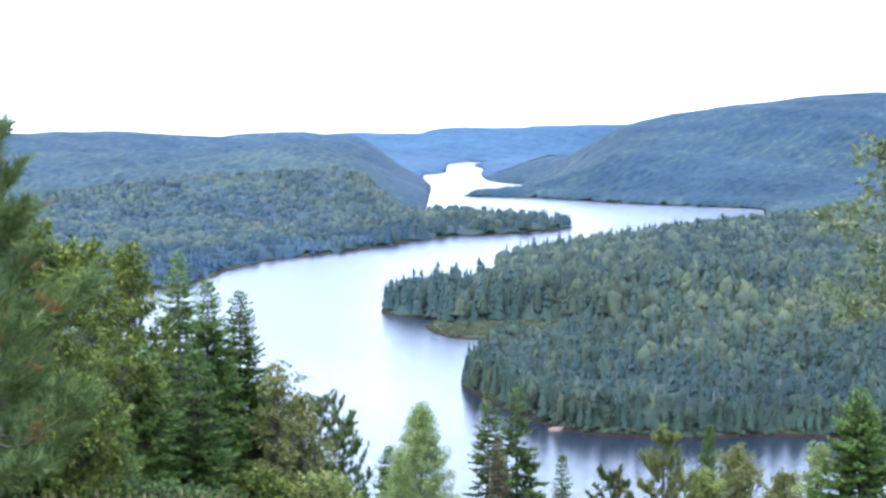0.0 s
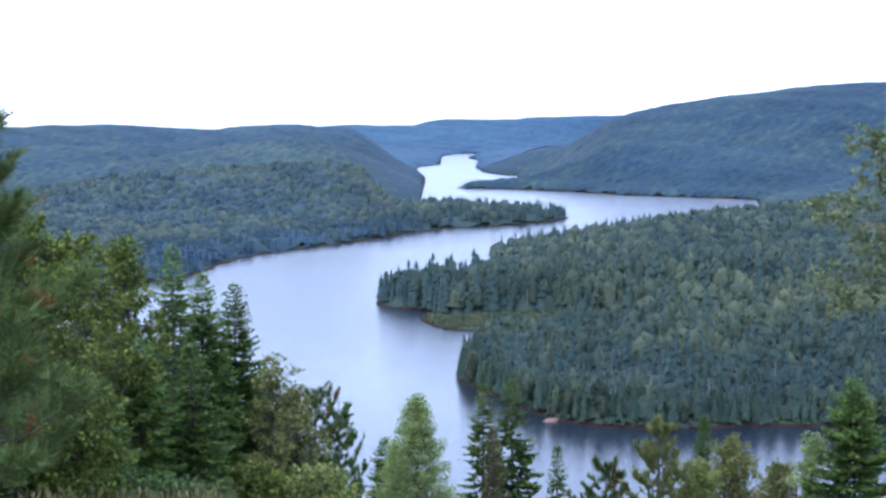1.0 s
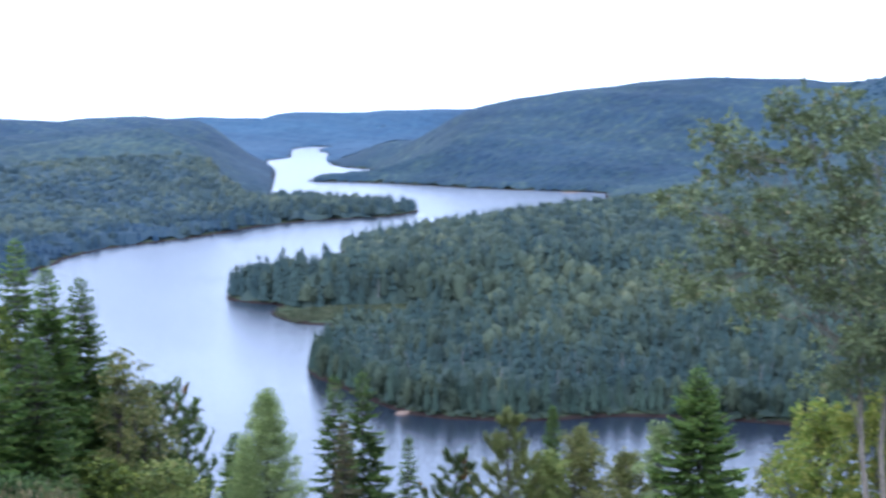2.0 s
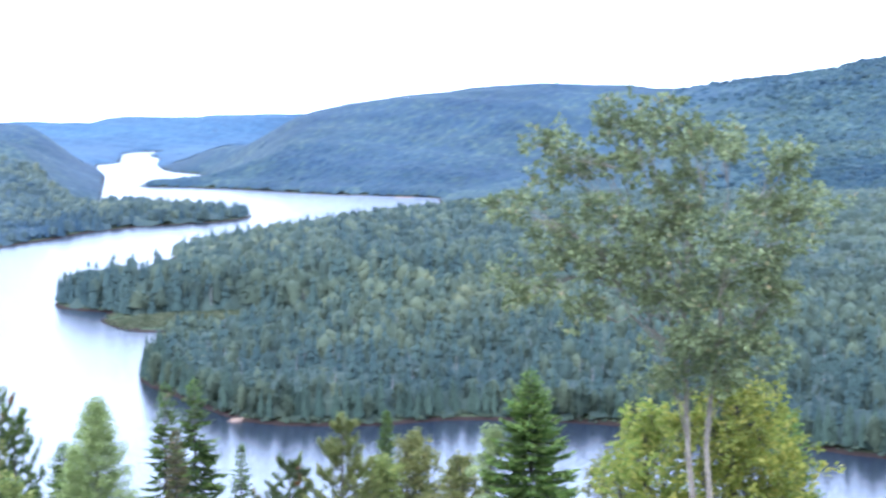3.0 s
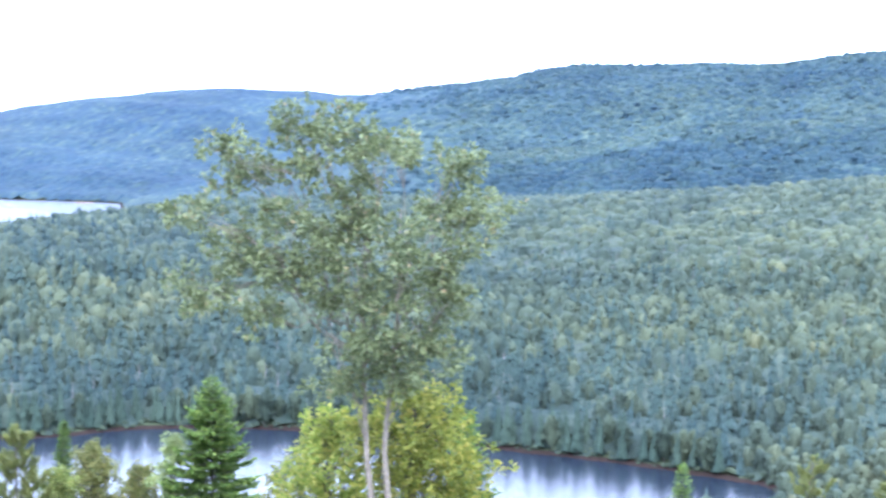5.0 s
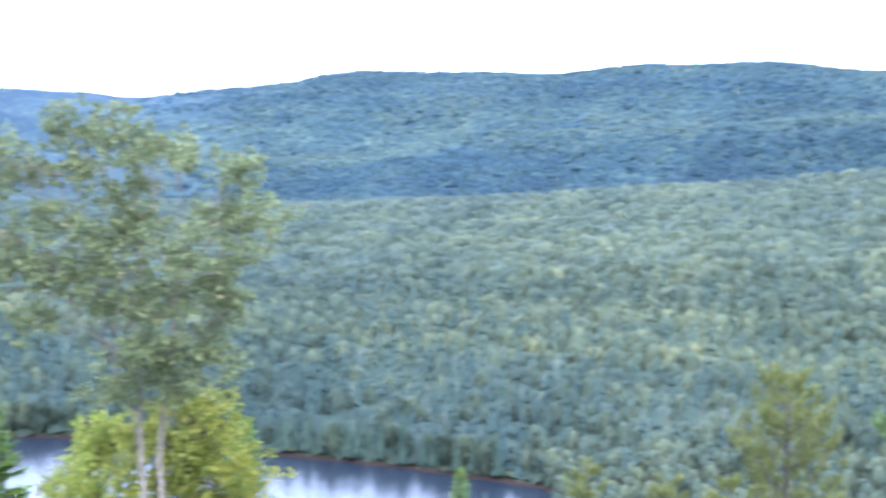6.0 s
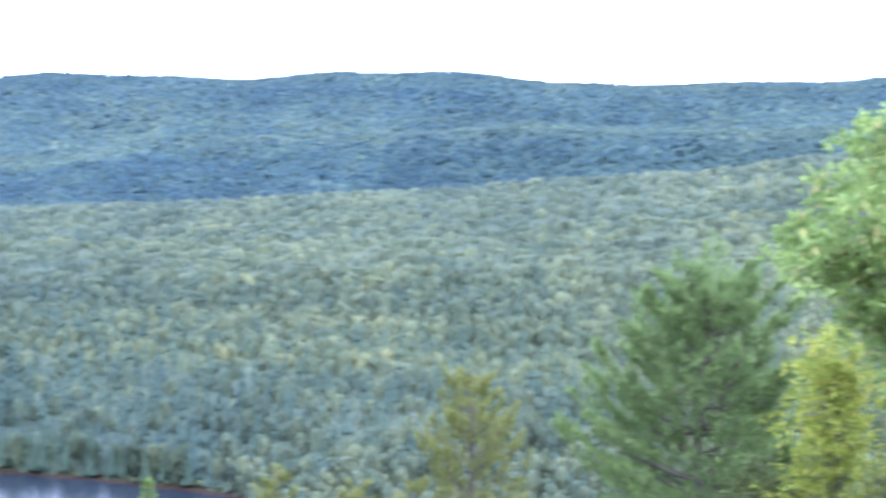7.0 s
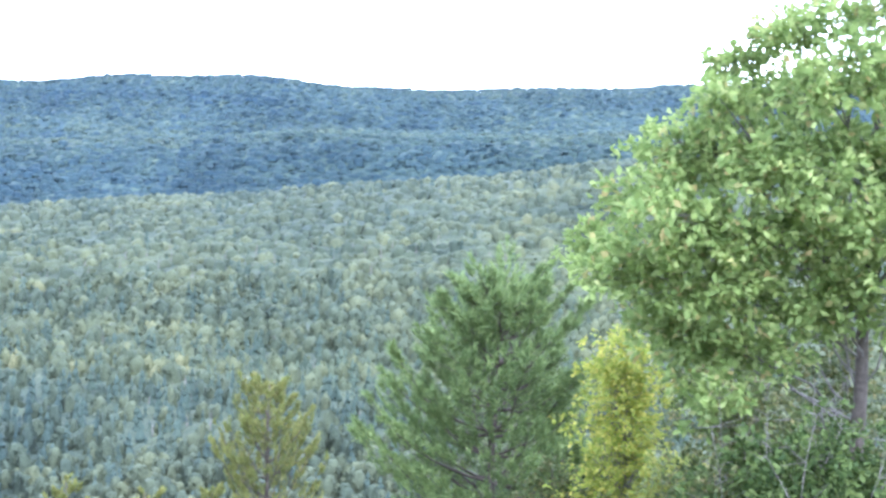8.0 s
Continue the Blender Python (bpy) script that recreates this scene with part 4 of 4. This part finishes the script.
        at = np.repeat(q[own] + off, per, 0) + rng.normal(size=(n * per, 3)) * leaf * 0.35
        way = np.repeat(d, per, 0) + rng.normal(size=(n * per, 3)) * 0.6 + np.array([0, 0, -0.15])
        leaves(g, at, way, leaf, leaf * 0.55, rng)
    part("crown", g, mat, ob)
    return ob


# left of the view: pine, maples, firs
pine("pine_tree", "large dark pine with rusty dead needle sprays", -15.9, 35, 80.2, 1.85, PINE_DARK, 11, limbs=50, shoots=34, tuft=0.36, rise=0.4, shape=0.85, deep=10, needle=0.009)
broadleaf("maple_tree", "green maple beside the dark firs", -12.5, 50, 76.9, 1.9, MAPLE_DARK, 12, boughs=44, clusters=22, leaf=0.155, per=12, layered=0.14, bough=0.62)
broadleaf("birch_tree", "yellow-green birch at the edge of the wood", -10.9, 55, 76.4, 1.5, MAPLE_DARK, 13, boughs=40, clusters=24, leaf=0.145, per=11, layered=0.18, bough=0.55)
broadleaf("maple_tree", "olive maple behind the pine", -13.9, 46, 77.6, 1.7, MAPLE_DARK, 14, boughs=42, clusters=22, leaf=0.155, per=12, layered=0.14, bough=0.6)
conifer("fir_tree", "tall fir with a bare grey lower trunk", -9.2, 58, 75.6, 0.85, FIR, 15, trunk_mat=DEAD, droop=0.1, deep=6.0)
conifer("fir_tree", "dark pointed fir above the lake", -8.2, 60, 74.4, 1.1, FIR, 16, droop=0.15)
conifer("fir_tree", "slender dark fir with a thin spire", -7.1, 62, 73.8, 1.0, SPRUCE, 17, droop=0.2)
conifer("fir_tree", "smaller grey-green fir in front of taller firs", -8.6, 52, 72.9, 1.15, SPRUCE, 18, droop=0.1)
conifer("fir_tree", "dark fir filling the wood edge", -10.4, 51, 73.2, 1.5, FIR, 19, droop=0.2)
broadleaf("maple_shrub", "green maple sapling under the pine", -12.7, 40, 74.0, 1.5, MAPLE_DARK, 20, boughs=30, clusters=18, leaf=0.155, per=12, deep=6, layered=0.12, bough=0.55)
conifer("fir_tree", "dark young fir in the wood's shade", -11.6, 47, 72.0, 1.6, FIR, 21, droop=0.25)
broadleaf("birch_tree", "bronze-tinged birch beside the firs", -5.8, 60, 71.6, 1.1, OLIVE, 22, boughs=26, clusters=10, leaf=0.15, deep=7)
conifer("fir_tree", "dark fir behind the bronze birch", -6.2, 64, 70.5, 1.2, FIR, 23, droop=0.2)
pine("pine_tree", "young pine with several upright leaders", -4.3, 66, 69.4, 1.35, PINE_DARK, 24, limbs=36, shoots=13, rise=1.3, deep=7)
pine("pine_tree", "young pine with bluish candles", -3.5, 67, 68.6, 1.25, SPRUCE, 25, limbs=34, shoots=12, rise=1.3, deep=7)
broadleaf("birch_tree", "olive birch above yellow-green brush", -5.0, 62, 70.2, 1.2, OLIVE, 26, boughs=26, clusters=11, leaf=0.15, deep=6)
broadleaf("alder_shrub", "yellow-green alder shrub below the firs", -4.2, 55, 68.3, 1.5, MAPLE, 27, boughs=26, clusters=16, leaf=0.174, deep=4, layered=0.25)
broadleaf("alder_shrub", "yellow-green alder shrub below the firs", -6.4, 54, 68.6, 1.4, MAPLE_DARK, 28, boughs=26, clusters=16, leaf=0.174, deep=4, layered=0.25)
conifer("fir_tree", "small dark fir beside the pale larch", -1.9, 80, 64.2, 1.3, FIR, 29, deep=5)
conifer("larch_tree", "pale green larch with soft feathery foliage", -0.75, 75, 67.2, 1.4, LARCH, 30, droop=-0.3, spray=0.11, thin=2.6, step_up=0.24, gaps=0.15, deep=7.0, wispy=0.1)
conifer("larch_tree", "small pale larch beside the taller one", -1.55, 74, 65.2, 1.0, LARCH, 76, droop=-0.3, spray=0.11, thin=2.4, step_up=0.26, gaps=0.18, deep=5.0, wispy=0.1)
conifer("spruce_tree", "dark spruce with ragged branches", 1.6, 80, 67.0, 1.0, SPRUCE, 31, droop=0.2, gaps=0.32, deep=7.5)
conifer("spruce_tree", "dark spruce with ragged branches", 2.6, 82, 66.9, 1.15, SPRUCE, 32, droop=0.22, gaps=0.34, deep=7.5)
conifer("spruce_tree", "dying spruce with rust-brown needles", 1.95, 76, 65.5, 0.75, RUST, 33, gaps=0.2, deep=6)
conifer("spruce_tree", "small dark spruce spire", 4.2, 78, 64.3, 0.7, SPRUCE, 34, gaps=0.15, deep=5)
pine("pine_tree", "small dark pine with tufted branch ends", 5.9, 75, 64.5, 1.7, PINE_DARK, 35, limbs=30, shoots=18, rise=0.9, deep=5)
pine("pine_tree", "yellowing pine with clumped needles", 7.75, 72, 66.9, 1.5, PINE_OLD, 36, limbs=38, shoots=21, rise=0.9, deep=6)
conifer("spruce_tree", "narrow dark spruce spire", 9.3, 85, 64.6, 0.6, SPRUCE, 37, gaps=0.0, deep=6, thin=1.9, step_up=0.22)
broadleaf("birch_tree", "young birch turning olive and bronze", 10.3, 76, 65.5, 1.5, OLIVE, 38, boughs=40, clusters=22, leaf=0.145, deep=5, bough=0.5)
broadleaf("birch_tree", "olive young birch turning yellow on the slope", 11.9, 72, 65.1, 1.5, OLIVE, 39, boughs=38, clusters=22, leaf=0.145, deep=5, bough=0.5)
broadleaf("birch_tree", "light yellow-green young birch", 9.0, 74, 64.6, 1.3, MAPLE, 40, boughs=30, clusters=22, leaf=0.145, deep=5, bough=0.5)
conifer("fir_tree", "broad bright green fir", 14.4, 66, 69.7, 1.6, FIR, 41, droop=0.1, spray=0.32, deep=8, thin=1.35)
broadleaf("birch_tree", "light green sapling against the fir", 13.0, 67, 67.6, 0.9, ASPEN, 42, boughs=22, clusters=12, leaf=0.145, deep=6)

# the closed wood behind them, down the slope
for k, (heading, top, wide) in enumerate([(-14.6, 73.5, 1.7), (-13.4, 72.6, 1.8), (-12.2, 72.2, 1.7), (-11.1, 71.8, 1.8), (-10.0, 71.3, 1.7), (-9.0, 70.8, 1.7), (-7.9, 70.0, 1.7), (-6.9, 69.0, 1.6), (-5.7, 67.6, 1.5), (-4.6, 66.4, 1.5)]):
    conifer("fir_tree", "dark fir in the closed wood below the lookout", heading, 66 + 3 * (k % 3), top - 0.5 * (k % 2), wide, SPRUCE if k % 3 else FIR, 200 + k, droop=0.2, deep=8, thin=0.5)
# Firs added where shade lies; their dark needles stand in for it.
for k, (heading, far, top) in enumerate([(-11.4, 44, 71.0), (-7.6, 48, 69.3), (-14.6, 40, 73.0), (-12.3, 43, 71.2)]):
    conifer("fir_tree", "young fir added to darken the shaded foot of the wood", heading, far, top, 1.5, SPRUCE, 240 + k, droop=0.3, deep=5)
# The wood's shade is painted in by the darker leaf colour.
for k, (heading, far, top) in enumerate([(-13.2, 42, 71.4), (-9.6, 45, 69.9)]):
    broadleaf("maple_shrub", "maple undergrowth at the wood's edge, leaves darkened for shade", heading, far, top, 1.5, SHADE_LEAVES, 220 + k, boughs=26, clusters=16, leaf=0.18, deep=4.5, layered=0.14, bough=0.55, twigs=False)

# the lone oak in the middle and the maple behind it
OAK_BOUGHS = [(-2.0, 13.3, 0.58), (-0.9, 13.5, 0.49), (-1.5, 12.9, 0.6), (-0.4, 12.9, 0.58), (0.5, 12.9, 0.45), (-3.9, 12.9, 0.49), (-3.4, 12.2, 0.58), (-2.6, 12.2, 0.52), (0.7, 7.2, 0.6), (-0.9, 12.0, 0.55), (-0.5, 8.0, 0.55),
              (1.6, 12.3, 0.55), (2.2, 11.4, 0.52), (1.3, 11.2, 0.55), (-4.6, 11.2, 0.46), (-3.0, 11.0, 0.6), (-1.5, 10.9, 0.6), (-0.5, 11.0, 0.55), (-3.9, 10.2, 0.55), (-2.8, 10.0, 0.58), (-1.7, 10.0, 0.6), (-0.7, 9.9, 0.55),
              (0.5, 10.5, 0.55), (-4.7, 9.4, 0.55), (1.6, 10.1, 0.55), (-3.1, 8.8, 0.5), (-1.4, 9.0, 0.55), (-0.3, 9.0, 0.55), (1.6, 9.1, 0.58), (0.6, 9.4, 0.6), (0.9, 8.1, 0.64), (0.1, 7.5, 0.62), (-1.0, 6.8, 0.55)]
broadleaf("oak_tree", "slender oak with two pale stems and thin foliage", 20.6, 42, 81.0, 4.0, OAK_DULL, 50, stems=2, places=OAK_BOUGHS, clusters=106, leaf=0.155, per=8, roomy=1.62, bark_mat=OAK_BARK, stout=0.0078, fork=0.42, slim=0.6, spread_out=1.3, clump=0.27, stem_at=-0.25)
broadleaf("maple_tree", "yellow-green maple behind the oak", 21.5, 46, 72.7, 2.2, GOLD, 51, low=0.1, boughs=46, clusters=22, leaf=0.189, form=0.5)
broadleaf("maple_tree", "yellowing maple behind the oak", 18.6, 47, 71.8, 1.6, YELLOW, 52, low=0.1, boughs=30, clusters=22, leaf=0.174, form=0.5)
broadleaf("birch_shrub", "thin olive birch shrub above the water", 16.95, 50, 69.6, 1.0, OLIVE, 53, low=0.1, boughs=18, clusters=8, leaf=0.145)
conifer("fir_tree", "dark fir behind the maple", 23.45, 52, 70.8, 1.0, FIR, 54, droop=0.1)
snag = tagged(new("dead_sapling"), "bare dead sapling leaning over the water", "dead tree")
snag.location = (47.5 * math.sin(radians(17.9)), 47.5 * math.cos(radians(17.9)), ground_at(47.5 * math.sin(radians(17.9)), 47.5 * math.cos(radians(17.9))))
snag.rotation_euler = (0, 0, radians(-17.9))
srng = np.random.default_rng(55)
g = Geo()
tube(g, wander(srng, (0, 0, -0.2), (-0.1, 0.1, 5.4), 8, 0.06), np.linspace(0.05, 0.012, 8), 6)
part("trunk", g, DEAD, snag)
for end, foot in (((-1.3, 0.1, 5.1), 4.6), ((-0.9, -0.2, 5.6), 4.9), ((0.5, 0.1, 5.5), 4.7), ((-0.7, 0.2, 4.5), 3.9)):
    g = Geo()
    tube(g, wander(srng, (-0.08, 0.08, foot), end, 6, 0.05), np.linspace(0.02, 0.006, 6), 5)
    part("branch", g, DEAD, snag)

# on the slope further round
pine("pine_tree", "yellowing young pine on the slope", 42.3, 48, 73.6, 1.75, PINE_OLD, 60, limbs=60, shoots=26, tuft=0.16, rise=1.0, deep=7)
conifer("fir_tree", "top of a green fir on the slope", 30.9, 75, 64.6, 0.9, FIR, 61, deep=5)
pine("pine_tree", "top of a yellow-green pine", 35.3, 70, 66.3, 1.5, PINE_OLD, 62, limbs=26, shoots=12, rise=0.9, deep=5)
pine("pine_tree", "top of a yellow-green pine", 38.0, 70, 65.8, 1.5, PINE_OLD, 63, limbs=26, shoots=12, rise=0.9, deep=5)
pine("pine_tree", "top of a yellow-green pine", 40.3, 70, 66.0, 1.5, PINE_OLD, 64, limbs=26, shoots=12, rise=0.9, deep=5)
pine("white_pine", "broad soft green white pine", 50.4, 36, 77.5, 2.6, PINE, 65, limbs=98, shoots=52, tuft=0.18, rise=0.42, shape=0.42, needle=0.010, deep=7.5, whorl=7, leaders=6)
broadleaf("birch_tree", "yellow birch beside the white pine", 54.9, 30, 77.4, 1.6, YELLOW, 66, low=0.15, boughs=70, clusters=26, leaf=0.10, per=8, conical=True, bough=0.62, layered=0.3, bark_mat=GREY_BARK, stout=0.005, slim=0.7)
broadleaf("brush", "low brown-green brush under the pine", 52.6, 30, 74.8, 1.2, BRUSH, 67, low=0.05, boughs=22, clusters=18, leaf=0.1, twigs=False)

# the large oak that closes the view
BIG_OAK_BOUGHS = [(-1.1, 11.3, 0.50), (0.0, 11.6, 0.50), (-2.1, 10.8, 0.37), (-2.2, 10.2, 0.41), (-1.4, 10.3, 0.58), (-0.5, 10.5, 0.66), (0.3, 10.7, 0.66), (-2.9, 9.5, 0.50), (-2.1, 9.3, 0.66), (-1.3, 9.3, 0.74), (-0.3, 9.4, 0.74), (-3.5, 8.7, 0.41), (-2.6, 8.5, 0.66), (-1.7, 8.3, 0.74), (-0.7, 8.3, 0.74), (0.4, 8.4, 0.74), (-4.0, 7.8, 0.50), (-3.2, 7.6, 0.66), (-2.3, 7.4, 0.74), (-1.3, 7.3, 0.74), (-0.4, 7.5, 0.55), (-2.7, 6.6, 0.66), (-1.8, 6.4, 0.66), (-2.1, 5.8, 0.50), (0.7, 9.6, 0.74), (0.9, 7.5, 0.74), (1.0, 8.6, 0.7)]
broadleaf("oak_tree", "large leafy oak with a grey trunk", 62.9, 26, 83.2, 4.2, OAK, 70, places=BIG_OAK_BOUGHS, clusters=200, leaf=0.17, per=8, roomy=1.25, clump=0.32, bark_mat=GREY_BARK, trunk_mat=BARK, stout=0.017, fork=0.52, slim=0.7)
broadleaf("brush", "brown-green brush with dead twigs under the oak", 59.3, 25, 76.8, 1.9, BRUSH, 71, low=0.05, boughs=34, clusters=30, leaf=0.1, twigs=False, bark_mat=GREY_BARK)
# Undergrowth below the oak has its shade put into the leaf colour.
broadleaf("maple_sapling", "dull green sapling under the oak, leaves darkened for shade", 61.2, 23.5, 76.3, 1.9, SHADE_LEAVES, 72, low=0.05, boughs=60, clusters=36, leaf=0.14)

broadleaf("brush", "brush round the oak's trunk, leaves darkened for shade", 62.5, 24.0, 76.9, 1.6, SHADE_LEAVES, 73, low=0.05, boughs=30, clusters=22, leaf=0.11, twigs=False, bark_mat=GREY_BARK)
broadleaf("oak_sapling", "leafy green oak sapling beside the grey trunk", 62.9, 24.6, 75.9, 1.5, SHADE_LEAVES, 77, low=0.05, boughs=50, clusters=34, leaf=0.15)
broadleaf("oak_sapling", "leafy green oak sapling in the brush", 59.5, 25.5, 75.4, 1.4, SHADE_LEAVES, 78, low=0.05, boughs=44, clusters=30, leaf=0.14)
broadleaf("maple_sapling", "yellow-green maple sapling below the oak", 57.2, 26.5, 75.6, 1.2, MAPLE, 74, low=0.05, boughs=28, clusters=18, leaf=0.12)


broadleaf("brush", "dull green brush behind the oak's trunk", 62.3, 29.0, 77.9, 2.0, BRUSH, 83, low=0.05, boughs=34, clusters=26, leaf=0.11, twigs=False, bark_mat=GREY_BARK)
broadleaf("brush", "dull green brush behind the oak's trunk", 59.8, 30.0, 76.7, 1.8, BRUSH, 84, low=0.05, boughs=30, clusters=24, leaf=0.11, twigs=False, bark_mat=GREY_BARK)


def dead_shrub(heading, far, top, seed, count):
    """Bare grey stems with forked twigs."""
    rng = np.random.default_rng(seed)
    ob, h = stand("dead_shrub", "bare grey dead shrub beside the oak's trunk", "dead shrub", heading, far, top)
    for i in range(count):
        a, ln = rng.uniform(0, 6.28), rng.uniform(0.6, 1.0)
        end = np.array([math.cos(a) * 0.9, math.sin(a) * 0.9, h * ln])
        path = wander(rng, (0.1 * math.cos(a), 0.1 * math.sin(a), -0.1), end, 10, 0.2)
        g = Geo()
        tube(g, path, np.linspace(0.014, 0.004, 10), 5)
        for k in range(3, 10):
            for _ in range(3):
                tip = path[k] + rng.normal(size=3) * np.array([0.3, 0.3, 0.16]) + np.array([0, 0, 0.16])
                tube(g, [path[k], (path[k] + tip) / 2 + rng.normal(size=3) * 0.04, tip], [0.006, 0.004, 0.002], 3)
        part("stem", g, DEAD, ob)


dead_shrub(61.9, 23.0, 77.5, 81, 9)
dead_shrub(60.3, 23.5, 76.9, 82, 7)

# tall grass gone to seed at the edge of the lookout
g = Geo()
grng = np.random.default_rng(90)
ga, gr = np.radians(grng.uniform(-14.5, -5.5, 750)), grng.uniform(21, 29, 750)
gx, gy = gr * np.sin(ga), gr * np.cos(ga)
gz = land(gx, gy)
root = np.stack([gx, gy, gz], -1)
bend = grng.normal(size=(750, 3)) * 0.16 + np.array([0, 0, 1.0])
tall = grng.uniform(0.15, 0.5, 750)
needles(g, root, bend, tall, 0.02, grng)
seed = grng.uniform(size=750) < 0.35
leaves(g, (root + unit(bend) * tall[:, None] * 0.75)[seed], bend[seed] + grng.normal(size=(int(seed.sum()), 3)) * 0.12, 0.16, 0.035, grng)
tagged(new("tall_grass", g.mesh("tall_grass", DRY_GRASS)), "dry grass gone to seed at the lookout's edge", "grass", kind="stuff")
